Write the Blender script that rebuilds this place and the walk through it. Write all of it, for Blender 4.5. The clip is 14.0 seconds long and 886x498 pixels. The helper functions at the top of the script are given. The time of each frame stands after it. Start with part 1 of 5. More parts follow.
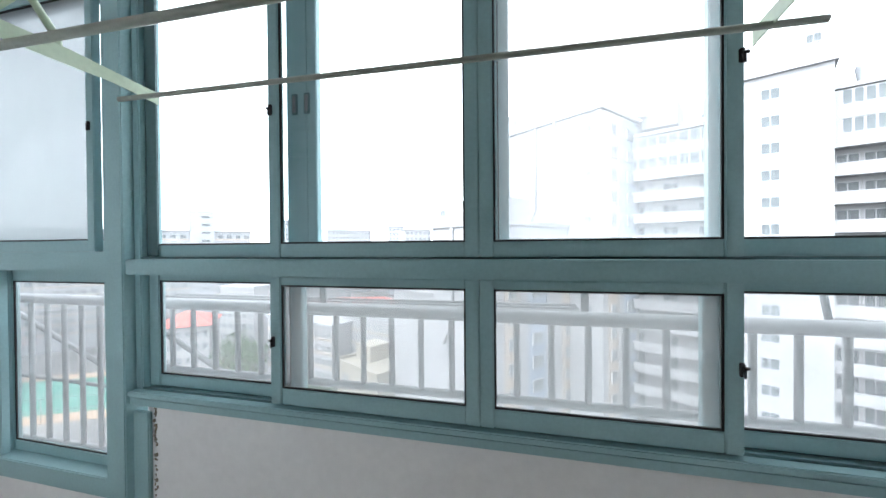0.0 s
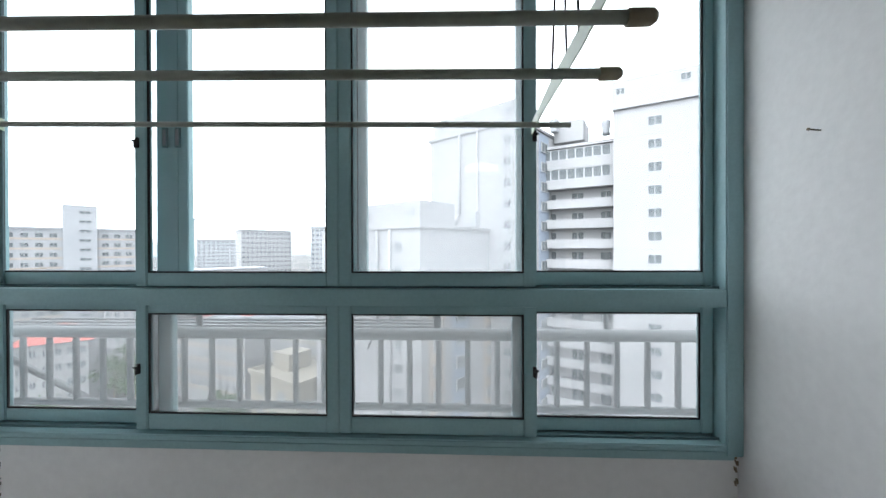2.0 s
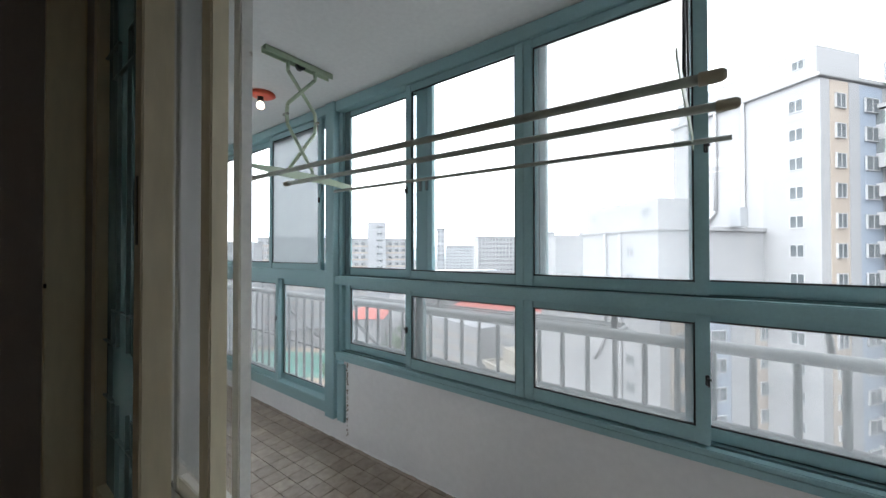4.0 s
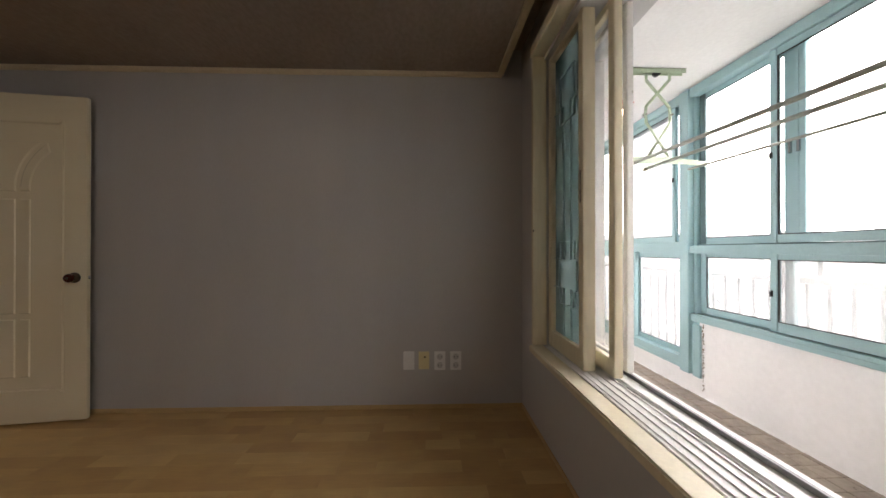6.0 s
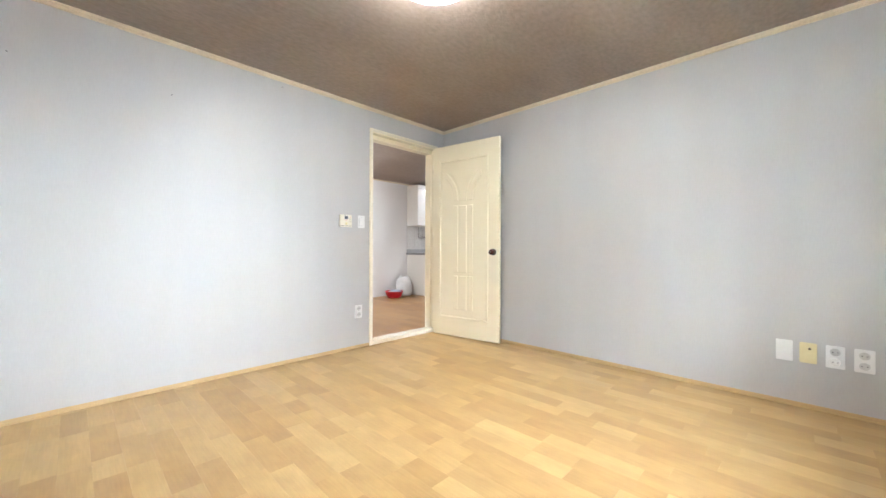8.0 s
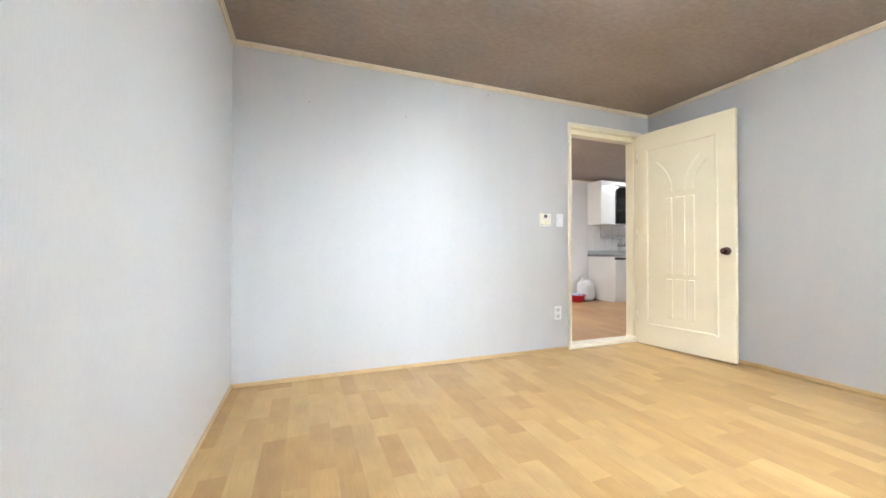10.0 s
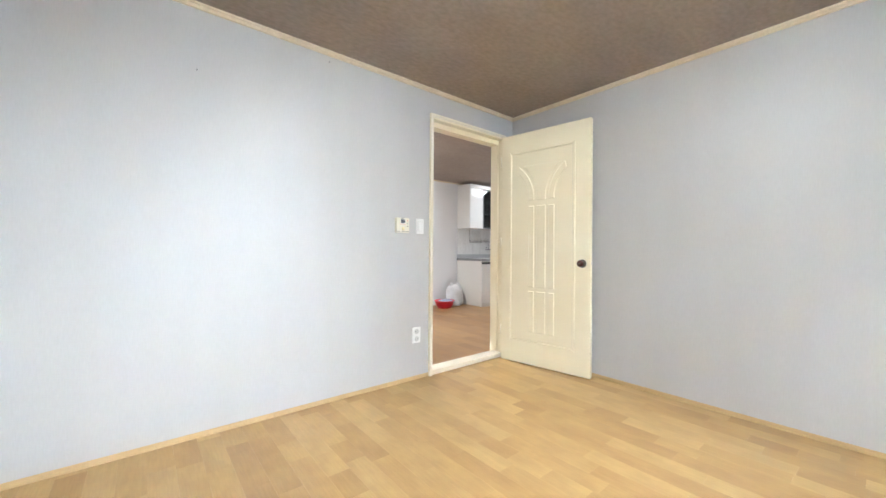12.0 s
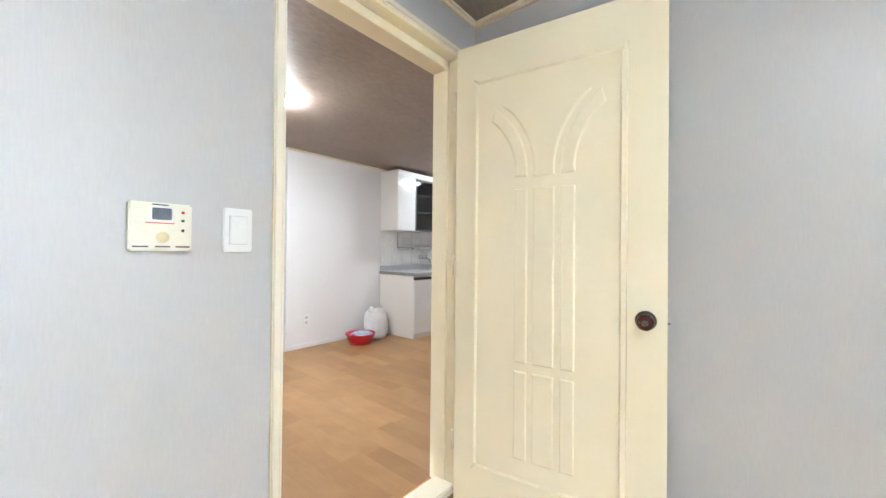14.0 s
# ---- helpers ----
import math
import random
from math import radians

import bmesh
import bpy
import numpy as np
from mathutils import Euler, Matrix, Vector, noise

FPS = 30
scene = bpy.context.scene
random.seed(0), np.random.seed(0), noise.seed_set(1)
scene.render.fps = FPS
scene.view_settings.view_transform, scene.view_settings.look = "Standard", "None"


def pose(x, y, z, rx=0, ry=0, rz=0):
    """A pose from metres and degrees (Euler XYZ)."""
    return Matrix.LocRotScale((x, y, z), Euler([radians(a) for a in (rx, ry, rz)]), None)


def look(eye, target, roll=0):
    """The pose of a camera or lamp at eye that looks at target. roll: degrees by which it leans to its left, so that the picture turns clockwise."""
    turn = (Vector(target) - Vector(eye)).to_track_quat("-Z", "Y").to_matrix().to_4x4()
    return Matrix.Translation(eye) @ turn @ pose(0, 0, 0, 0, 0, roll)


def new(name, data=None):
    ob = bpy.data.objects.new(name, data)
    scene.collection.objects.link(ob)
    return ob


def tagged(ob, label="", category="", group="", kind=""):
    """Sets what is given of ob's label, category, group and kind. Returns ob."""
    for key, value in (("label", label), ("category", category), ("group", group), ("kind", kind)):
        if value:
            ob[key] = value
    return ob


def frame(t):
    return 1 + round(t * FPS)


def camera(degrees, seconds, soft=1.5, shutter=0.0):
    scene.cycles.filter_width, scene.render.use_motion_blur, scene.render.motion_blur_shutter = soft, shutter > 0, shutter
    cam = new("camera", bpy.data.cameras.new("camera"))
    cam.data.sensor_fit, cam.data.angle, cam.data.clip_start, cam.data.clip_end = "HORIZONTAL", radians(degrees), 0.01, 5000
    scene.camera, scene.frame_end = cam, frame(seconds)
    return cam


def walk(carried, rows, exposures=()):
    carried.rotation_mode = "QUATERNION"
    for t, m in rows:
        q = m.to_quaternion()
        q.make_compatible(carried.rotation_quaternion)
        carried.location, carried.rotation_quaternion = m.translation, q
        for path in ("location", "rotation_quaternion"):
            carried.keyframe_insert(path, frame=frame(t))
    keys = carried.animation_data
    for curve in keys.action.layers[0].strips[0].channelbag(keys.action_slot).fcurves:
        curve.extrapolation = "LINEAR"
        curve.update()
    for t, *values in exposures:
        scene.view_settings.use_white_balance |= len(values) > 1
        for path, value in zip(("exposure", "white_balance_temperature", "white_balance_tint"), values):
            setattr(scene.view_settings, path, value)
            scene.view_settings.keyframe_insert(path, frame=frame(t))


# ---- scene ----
cam = camera(101.4, 14.0)
PATH = [
    (0, (0.098, -0.106, 1.130), (-0.380, 1.836, 1.113), -0.48),
    (0.5, (0.221, -0.062, 1.143), (-0.109, 1.911, 1.128), -0.50),
    (1, (0.252, -0.082, 1.159), (-0.003, 1.902, 1.147), -0.48),
    (1.5, (0.325, -0.135, 1.192), (0.184, 1.860, 1.182), -0.32),
    (2, (0.356, -0.266, 1.229), (0.272, 1.732, 1.221), -0.15),
    (2.2, (0.384, -0.342, 1.241), (0.206, 1.650, 1.238), -0.15),
    (4.3, (0.704, -0.621, 1.243), (-0.586, 0.908, 1.262), -0.0),
    (4.5, (0.75, -0.679, 1.231), (-0.588, 0.807, 1.248), -0.0),
    (5, (0.851, -0.802, 1.166), (-0.76, 0.383, 1.185), -0.4),
    (5.5, (1.06, -0.886, 1.081), (-0.859, -0.325, 1.101), -0.2),
    (6, (1.248, -0.997, 1.052), (-0.75, -0.928, 1.06), 0.0),
    (6.5, (1.457, -1.039, 1.02), (-0.506, -1.42, 1.024), 0.1),
    (7, (1.535, -1.037, 0.988), (-0.257, -1.925, 0.99), 0.2),
    (7.5, (1.673, -1.048, 0.936), (0.075, -2.249, 0.948), 0.3),
    (8, (1.789, -1.085, 0.905), (0.36, -2.483, 0.908), 0.2),
    (8.5, (1.886, -1.114, 0.876), (0.75, -2.76, 0.889), 0.2),
    (9, (2.009, -1.179, 0.849), (1.176, -2.997, 0.867), 0.0),
    (9.2, (2.064, -1.212, 0.855), (1.357, -3.083, 0.875), 0.0),
    (11.3, (1.942, -1.495, 0.893), (1.113, -3.315, 0.9), 0.3),
    (11.5, (1.866, -1.538, 0.911), (0.881, -3.278, 0.918), 0.4),
    (12, (1.549, -1.73, 0.975), (0.274, -3.27, 0.984), 0.4),
    (12.5, (1.255, -1.97, 1.056), (-0.161, -3.382, 1.064), 0.5),
    (13, (0.96, -2.296, 1.096), (-0.58, -3.571, 1.104), 0.5),
    (13.5, (0.614, -2.63, 1.082), (-0.935, -3.896, 1.089), 0.4),
    (14, (0.299, -2.962, 1.11), (-1.243, -4.236, 1.124), 0.55),
]
EXPOSURES = [(0.0, 0.74, 6150, 9), (0.5, 0.57, 6150, 9), (1.0, 0.4, 6180, 9), (2.0, 0.22, 6200, 9), (4.2, 0.28, 6300, 10), (4.6, 0.28, 6350, 10), (5.0, 0.42, 6500, 11), (5.5, 1.0, 6850, 14), (6.0, 2.03, 7200, 19), (6.5, 2.98, 7250, 20), (7.0, 3.95, 6300, 10), (7.5, 4.7, 5980, 7), (8.0, 4.88, 5850, 7), (9.0, 4.93, 5820, 7), (11.5, 4.86, 5740, 6), (12.5, 4.86, 5690, 6), (13.0, 4.92, 5660, 6), (14.0, 4.92, 5660, 6)]
walk(cam, [(t, look(eye, target, roll)) for t, eye, target, roll in PATH], EXPOSURES)

# ---- world, sun, lamps ----
SKY, SUN = 1.0, 0.36
SUN_EL, SUN_AZ = 52.0, 205.0  # degrees above the horizon, clockwise from +y
world = bpy.data.worlds.new("sky")
scene.world = world
world.use_nodes = True
wn = world.node_tree
wn.nodes.clear()
sky = wn.nodes.new("ShaderNodeTexSky")
sky.sky_type, sky.sun_disc = "NISHITA", False
sky.sun_elevation, sky.sun_rotation = radians(SUN_EL), radians(SUN_AZ)
sky.air_density, sky.dust_density, sky.ozone_density = 1.0, 1.0, 1.0
pale = wn.nodes.new("ShaderNodeHueSaturation")
pale.inputs["Saturation"].default_value = 0.06
bg = wn.nodes.new("ShaderNodeBackground")
wo = wn.nodes.new("ShaderNodeOutputWorld")
wn.links.new(sky.outputs[0], pale.inputs["Color"])
wn.links.new(pale.outputs[0], bg.inputs[0])
# an overcast sky is brighter overhead than at the horizon
way = wn.nodes.new("ShaderNodeTexCoord")
up = wn.nodes.new("ShaderNodeSeparateXYZ")
dome = wn.nodes.new("ShaderNodeMapRange")
dome.inputs["To Min"].default_value, dome.inputs["To Max"].default_value = 0.55 * SKY, 1.5 * SKY
wn.links.new(way.outputs["Generated"], up.inputs[0])
wn.links.new(up.outputs["Z"], dome.inputs["Value"])
wn.links.new(dome.outputs[0], bg.inputs["Strength"])
wn.links.new(bg.outputs[0], wo.inputs[0])

sun = new("sun", bpy.data.lights.new("sun", "SUN"))
sun.data.energy, sun.data.angle, sun.data.color = SUN, radians(15), (1.0, 0.97, 0.93)
_e, _a = radians(SUN_EL), radians(SUN_AZ)
sun.matrix_world = look((60 * math.sin(_a) * math.cos(_e), 60 * math.cos(_a) * math.cos(_e), 60 * math.sin(_e)), (0, 0, 0))

ROOM_LAMP, KITCHEN_LAMP, BALCONY_LAMP = 2.4, 9.0, 4.0  # emission of the lamp shades

# ---- materials ----


def nodes_of(name):
    m = bpy.data.materials.new(name)
    m.use_nodes = True
    t = m.node_tree
    b = t.nodes["Principled BSDF"]
    return m, t, b


def noise_node(t, scale, detail=4.0, stretch=(1, 1, 1), offset=None):
    tc = t.nodes.new("ShaderNodeTexCoord")
    mp = t.nodes.new("ShaderNodeMapping")
    mp.inputs["Scale"].default_value = stretch
    t.links.new(tc.outputs["Object"], mp.inputs["Vector"])
    if offset is not None:
        t.links.new(offset, mp.inputs["Location"])
    n = t.nodes.new("ShaderNodeTexNoise")
    n.inputs["Scale"].default_value, n.inputs["Detail"].default_value = scale, detail
    t.links.new(mp.outputs[0], n.inputs["Vector"])
    return n


def ramp(t, src, c1, c2, lo=0.3, hi=0.7):
    r = t.nodes.new("ShaderNodeValToRGB")
    r.color_ramp.elements[0].position, r.color_ramp.elements[1].position = lo, hi
    r.color_ramp.elements[0].color, r.color_ramp.elements[1].color = (*c1, 1), (*c2, 1)
    t.links.new(src, r.inputs[0])
    return r


def mix_colour(t, fac, a, b, how="MIX"):
    n = t.nodes.new("ShaderNodeMix")
    n.data_type, n.blend_type = "RGBA", how
    if isinstance(fac, float):
        n.inputs[0].default_value = fac
    else:
        t.links.new(fac, n.inputs[0])
    t.links.new(a, n.inputs[6])
    t.links.new(b, n.inputs[7])
    return n.outputs[2]


def surface(name, c1, c2, scale=3.0, rough=0.6, metal=0.0, bump=0.0, bump_scale=60.0, stretch=(1, 1, 1), fine=0.06, spec=0.5, wear=None):
    """Two scales of variation: broad tone c1..c2 and a fine grain; bump from the fine noise; wear: (colour, amount)."""
    m, t, b = nodes_of(name)
    broad = noise_node(t, scale, 3.0, stretch)
    base = ramp(t, broad.outputs[0], c1, c2).outputs[0]
    grain = noise_node(t, bump_scale, 5.0, stretch)
    g = ramp(t, grain.outputs[0], (1 - fine * 2,) * 3, (1, 1, 1), 0.25, 0.75).outputs[0]
    base = mix_colour(t, 1.0, base, g, "MULTIPLY")
    if wear:
        w = noise_node(t, scale * 4.3, 8.0)
        fac = ramp(t, w.outputs[0], (0, 0, 0), (1, 1, 1), 1 - wear[1], 1 - wear[1] + 0.06).outputs[0]
        rgb = t.nodes.new("ShaderNodeRGB")
        rgb.outputs[0].default_value = (*wear[0], 1)
        base = mix_colour(t, fac, base, rgb.outputs[0])
    t.links.new(base, b.inputs["Base Color"])
    b.inputs["Metallic"].default_value = metal
    b.inputs["Specular IOR Level"].default_value = spec
    rr = t.nodes.new("ShaderNodeMapRange")
    rr.inputs["To Min"].default_value, rr.inputs["To Max"].default_value = max(rough - 0.07, 0.02), min(rough + 0.07, 1)
    t.links.new(broad.outputs[0], rr.inputs["Value"])
    t.links.new(rr.outputs[0], b.inputs["Roughness"])
    if bump:
        bp = t.nodes.new("ShaderNodeBump")
        bp.inputs["Strength"].default_value, bp.inputs["Distance"].default_value = bump, 0.004
        t.links.new(grain.outputs[0], bp.inputs["Height"])
        t.links.new(bp.outputs[0], b.inputs["Normal"])
    return m


def plank_material(name, dark, mid, light, rough):
    m, t, b = nodes_of(name)
    info = t.nodes.new("ShaderNodeObjectInfo")
    r = t.nodes.new("ShaderNodeValToRGB")
    r.color_ramp.elements[0].position, r.color_ramp.elements[0].color = 0.0, (*dark, 1)
    r.color_ramp.elements[1].position, r.color_ramp.elements[1].color = 1.0, (*light, 1)
    e = r.color_ramp.elements.new(0.5)
    e.color = (*mid, 1)
    t.links.new(info.outputs["Random"], r.inputs[0])
    shift = t.nodes.new("ShaderNodeMath")
    shift.operation = "MULTIPLY"
    shift.inputs[1].default_value = 37.0
    t.links.new(info.outputs["Random"], shift.inputs[0])
    vec = t.nodes.new("ShaderNodeCombineXYZ")
    for i in range(3):
        t.links.new(shift.outputs[0], vec.inputs[i])
    grain = noise_node(t, 9.0, 6.0, (14, 1.0, 1), vec.outputs[0])
    blot = noise_node(t, 5.0, 3.0, (1.5, 1, 1), vec.outputs[0])
    g = ramp(t, grain.outputs[0], (0.93, 0.92, 0.90), (1.03, 1.03, 1.02), 0.3, 0.7).outputs[0]
    q = ramp(t, blot.outputs[0], (0.9, 0.88, 0.86), (1.05, 1.05, 1.04), 0.35, 0.65).outputs[0]
    c = mix_colour(t, 1.0, r.outputs[0], g, "MULTIPLY")
    c = mix_colour(t, 1.0, c, q, "MULTIPLY")
    t.links.new(c, b.inputs["Base Color"])
    rr = t.nodes.new("ShaderNodeMapRange")
    rr.inputs["To Min"].default_value, rr.inputs["To Max"].default_value = rough - 0.06, rough + 0.08
    t.links.new(blot.outputs[0], rr.inputs["Value"])
    t.links.new(rr.outputs[0], b.inputs["Roughness"])
    bp = t.nodes.new("ShaderNodeBump")
    bp.inputs["Strength"].default_value, bp.inputs["Distance"].default_value = 0.04, 0.001
    t.links.new(grain.outputs[0], bp.inputs["Height"])
    t.links.new(bp.outputs[0], b.inputs["Normal"])
    return m


def piece_material(name, c1, c2, rough, bump=0.2, scale=25.0, grime=0.28):
    """For tiles: the tone changes from piece to piece, with grime inside each."""
    m, t, b = nodes_of(name)
    info = t.nodes.new("ShaderNodeObjectInfo")
    base = ramp(t, info.outputs["Random"], c1, c2, 0.0, 1.0).outputs[0]
    tc = t.nodes.new("ShaderNodeNewGeometry")
    n = t.nodes.new("ShaderNodeTexNoise")
    n.inputs["Scale"].default_value, n.inputs["Detail"].default_value = scale, 6.0
    t.links.new(tc.outputs["Position"], n.inputs["Vector"])
    g = ramp(t, n.outputs[0], (1 - grime, 0.98 - grime, 0.96 - grime), (1.08, 1.08, 1.06), 0.3, 0.72).outputs[0]
    t.links.new(mix_colour(t, 1.0, base, g, "MULTIPLY"), b.inputs["Base Color"])
    rr = t.nodes.new("ShaderNodeMapRange")
    rr.inputs["To Min"].default_value, rr.inputs["To Max"].default_value = rough - 0.1, rough + 0.15
    t.links.new(n.outputs[0], rr.inputs["Value"])
    t.links.new(rr.outputs[0], b.inputs["Roughness"])
    bp = t.nodes.new("ShaderNodeBump")
    bp.inputs["Strength"].default_value, bp.inputs["Distance"].default_value = bump, 0.002
    t.links.new(n.outputs[0], bp.inputs["Height"])
    t.links.new(bp.outputs[0], b.inputs["Normal"])
    return m


def pane_material(name, film=0.0, tint=(1, 1, 1), rough=0.02, film_colour=(0.85, 0.88, 0.88), vary=0.3):
    """A thin clear pane: see-through with a Fresnel gloss; film: share of a pale dusty film on it."""
    m = bpy.data.materials.new(name)
    m.use_nodes = True
    t = m.node_tree
    t.nodes.clear()
    out = t.nodes.new("ShaderNodeOutputMaterial")
    clear = t.nodes.new("ShaderNodeBsdfTransparent")
    clear.inputs[0].default_value = (*tint, 1)
    gloss = t.nodes.new("ShaderNodeBsdfGlossy")
    gloss.inputs["Roughness"].default_value = rough
    facing = t.nodes.new("ShaderNodeLayerWeight")
    facing.inputs[0].default_value = 0.5
    steep = t.nodes.new("ShaderNodeMath")
    steep.operation = "POWER"
    steep.inputs[1].default_value = 4.0
    t.links.new(facing.outputs["Facing"], steep.inputs[0])
    fres = t.nodes.new("ShaderNodeMapRange")
    fres.inputs["To Min"].default_value, fres.inputs["To Max"].default_value = 0.03, 0.7
    t.links.new(steep.outputs[0], fres.inputs["Value"])
    mg = t.nodes.new("ShaderNodeMixShader")
    t.links.new(fres.outputs[0], mg.inputs[0])
    t.links.new(clear.outputs[0], mg.inputs[1])
    t.links.new(gloss.outputs[0], mg.inputs[2])
    last = mg.outputs[0]
    if film:
        tr = t.nodes.new("ShaderNodeBsdfTranslucent")
        tr.inputs[0].default_value = (*film_colour, 1)
        n = noise_node(t, 4.0, 5.0)
        mr = t.nodes.new("ShaderNodeMapRange")
        mr.inputs["From Min"].default_value, mr.inputs["From Max"].default_value = 0.3, 0.7
        mr.inputs["To Min"].default_value, mr.inputs["To Max"].default_value = film * (1 - vary), min(film * (1 + vary), 1)
        t.links.new(n.outputs[0], mr.inputs["Value"])
        mf = t.nodes.new("ShaderNodeMixShader")
        t.links.new(mr.outputs[0], mf.inputs[0])
        t.links.new(last, mf.inputs[1])
        t.links.new(tr.outputs[0], mf.inputs[2])
        last = mf.outputs[0]
    t.links.new(last, out.inputs[0])
    return m


def glow_material(name, colour, strength):
    m, t, b = nodes_of(name)
    b.inputs["Base Color"].default_value = (*colour, 1)
    b.inputs["Emission Color"].default_value = (*colour, 1)
    b.inputs["Emission Strength"].default_value = strength
    return m


WALLPAPER = surface("grey_wallpaper", (0.504, 0.498, 0.496), (0.524, 0.518, 0.516), 1.2, 0.42, bump=0.12, bump_scale=36, stretch=(5, 5, 0.7), fine=0.03, spec=0.5)
KITCHEN_PAPER = surface("white_wallpaper", (0.75, 0.74, 0.745), (0.785, 0.775, 0.78), 1.0, 0.6, bump=0.2, bump_scale=50, fine=0.03)
CEILING_PAPER = surface("brown_embossed_ceiling_paper", (0.301, 0.237, 0.192), (0.358, 0.288, 0.237), 2.0, 0.5, bump=1.0, bump_scale=24, stretch=(1, 1.7, 1), fine=0.12, spec=0.5)
PLASTER = surface("white_plaster", (0.84, 0.835, 0.835), (0.885, 0.88, 0.875), 2.2, 0.75, bump=0.25, bump_scale=35, fine=0.03, wear=((0.58, 0.55, 0.52), 0.2))
PLASTER_CLEAN = surface("pale_plaster_ceiling", (0.76, 0.76, 0.75), (0.81, 0.81, 0.80), 2.0, 0.8, bump=0.2, bump_scale=40, fine=0.04, wear=((0.55, 0.52, 0.47), 0.22))
CREAM = surface("cream_gloss_paint", (0.865, 0.79, 0.585), (0.89, 0.815, 0.615), 2.5, 0.22, fine=0.006)
CREAM_TRIM = surface("cream_trim_paint", (0.84, 0.785, 0.64), (0.87, 0.815, 0.68), 3.0, 0.22, bump=0.04, bump_scale=30, fine=0.012)
MOULD = surface("pale_wood_moulding", (0.66, 0.55, 0.38), (0.74, 0.64, 0.46), 6.0, 0.4, fine=0.08, bump_scale=80)
WOOD_FRAME = surface("cream_window_frame_paint", (0.70, 0.62, 0.44), (0.76, 0.69, 0.51), 3.0, 0.35, bump=0.15, bump_scale=60, stretch=(1, 1, 0.2), fine=0.06, wear=((0.40, 0.31, 0.19), 0.25))
TEAL = surface("teal_painted_aluminium", (0.29, 0.465, 0.49), (0.335, 0.515, 0.54), 2.5, 0.42, metal=0.0, bump=0.05, bump_scale=90, fine=0.05, wear=((0.36, 0.43, 0.43), 0.2))
# the frame's teal with shade put into its colour: tracks, post strip, pull rims
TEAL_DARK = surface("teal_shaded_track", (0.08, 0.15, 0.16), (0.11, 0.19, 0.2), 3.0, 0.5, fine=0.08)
RUBBER = surface("black_rubber_gasket", (0.015, 0.015, 0.015), (0.03, 0.03, 0.03), 8.0, 0.7)
BLACK = surface("black_plastic", (0.012, 0.012, 0.014), (0.025, 0.025, 0.028), 10.0, 0.4)
GREEN_METAL = surface("pale_green_enamel", (0.42, 0.52, 0.36), (0.50, 0.60, 0.44), 6.0, 0.35, fine=0.06, wear=((0.3, 0.27, 0.2), 0.22))
ROD_METAL = surface("grey_green_rod_tube", (0.27, 0.29, 0.24), (0.36, 0.38, 0.32), 9.0, 0.4, fine=0.1)
CAP = surface("tan_plastic_cap", (0.32, 0.28, 0.2), (0.4, 0.35, 0.26), 9.0, 0.5)
ALU = surface("weathered_aluminium", (0.238, 0.241, 0.244), (0.304, 0.307, 0.31), 5.0, 0.5, metal=0.3, fine=0.08)
WHITE_SILL = surface("white_sill_paint", (0.72, 0.72, 0.70), (0.80, 0.80, 0.78), 5.0, 0.4, fine=0.06, wear=((0.42, 0.38, 0.33), 0.26))
WHITE_PLASTIC = surface("white_plastic", (0.78, 0.78, 0.77), (0.82, 0.82, 0.81), 8.0, 0.35, fine=0.02)
# white plastic greyed for the shade in socket recesses and the rocker's gap
SOCKET_GREY = surface("recess_shade_grey_plastic", (0.55, 0.55, 0.54), (0.6, 0.6, 0.59), 8.0, 0.4, fine=0.02)
IVORY = surface("ivory_plastic", (0.76, 0.73, 0.60), (0.80, 0.77, 0.65), 8.0, 0.4, fine=0.03)
YELLOW_PLASTIC = surface("yellowed_plastic", (0.74, 0.66, 0.36), (0.78, 0.7, 0.42), 8.0, 0.4, fine=0.03)
GREY_DISPLAY = surface("grey_display", (0.10, 0.115, 0.14), (0.16, 0.175, 0.2), 30.0, 0.25)
KNOB_WOOD = surface("dark_red_wood_knob", (0.05, 0.012, 0.01), (0.09, 0.025, 0.018), 30.0, 0.25)
BRONZE = surface("dark_bronze", (0.09, 0.07, 0.05), (0.14, 0.11, 0.08), 20.0, 0.35, metal=0.8)
STEEL = surface("steel", (0.55, 0.55, 0.55), (0.62, 0.62, 0.62), 12.0, 0.28, metal=1.0, fine=0.04)
CHROME = surface("chrome", (0.7, 0.7, 0.7), (0.75, 0.75, 0.75), 12.0, 0.12, metal=1.0, fine=0.02)
WORKTOP = surface("pale_grey_worktop", (0.42, 0.43, 0.44), (0.50, 0.51, 0.52), 4.0, 0.3, fine=0.05)
CABINET_WHITE = surface("white_cabinet_laminate", (0.76, 0.76, 0.75), (0.80, 0.80, 0.79), 2.0, 0.18, fine=0.02)
CABINET_SIDE = surface("cream_cabinet_side", (0.72, 0.69, 0.645), (0.76, 0.73, 0.685), 2.0, 0.45, fine=0.03)
CABINET_DARK = surface("dark_cabinet_inside", (0.06, 0.06, 0.06), (0.09, 0.09, 0.09), 4.0, 0.5)
RED_PLASTIC = surface("red_plastic", (0.55, 0.012, 0.03), (0.62, 0.02, 0.045), 6.0, 0.3, fine=0.03)
BAG_PLASTIC = surface("white_bag_plastic", (0.74, 0.75, 0.76), (0.82, 0.83, 0.84), 12.0, 0.4, bump=0.4, bump_scale=30)
BLUE_CLOTH = surface("blue_grey_cloth", (0.22, 0.32, 0.48), (0.55, 0.62, 0.72), 30.0, 0.9, bump=0.4, bump_scale=200)
RED_LAMP = surface("red_lamp_plate", (0.6, 0.07, 0.03), (0.7, 0.11, 0.05), 10.0, 0.35)
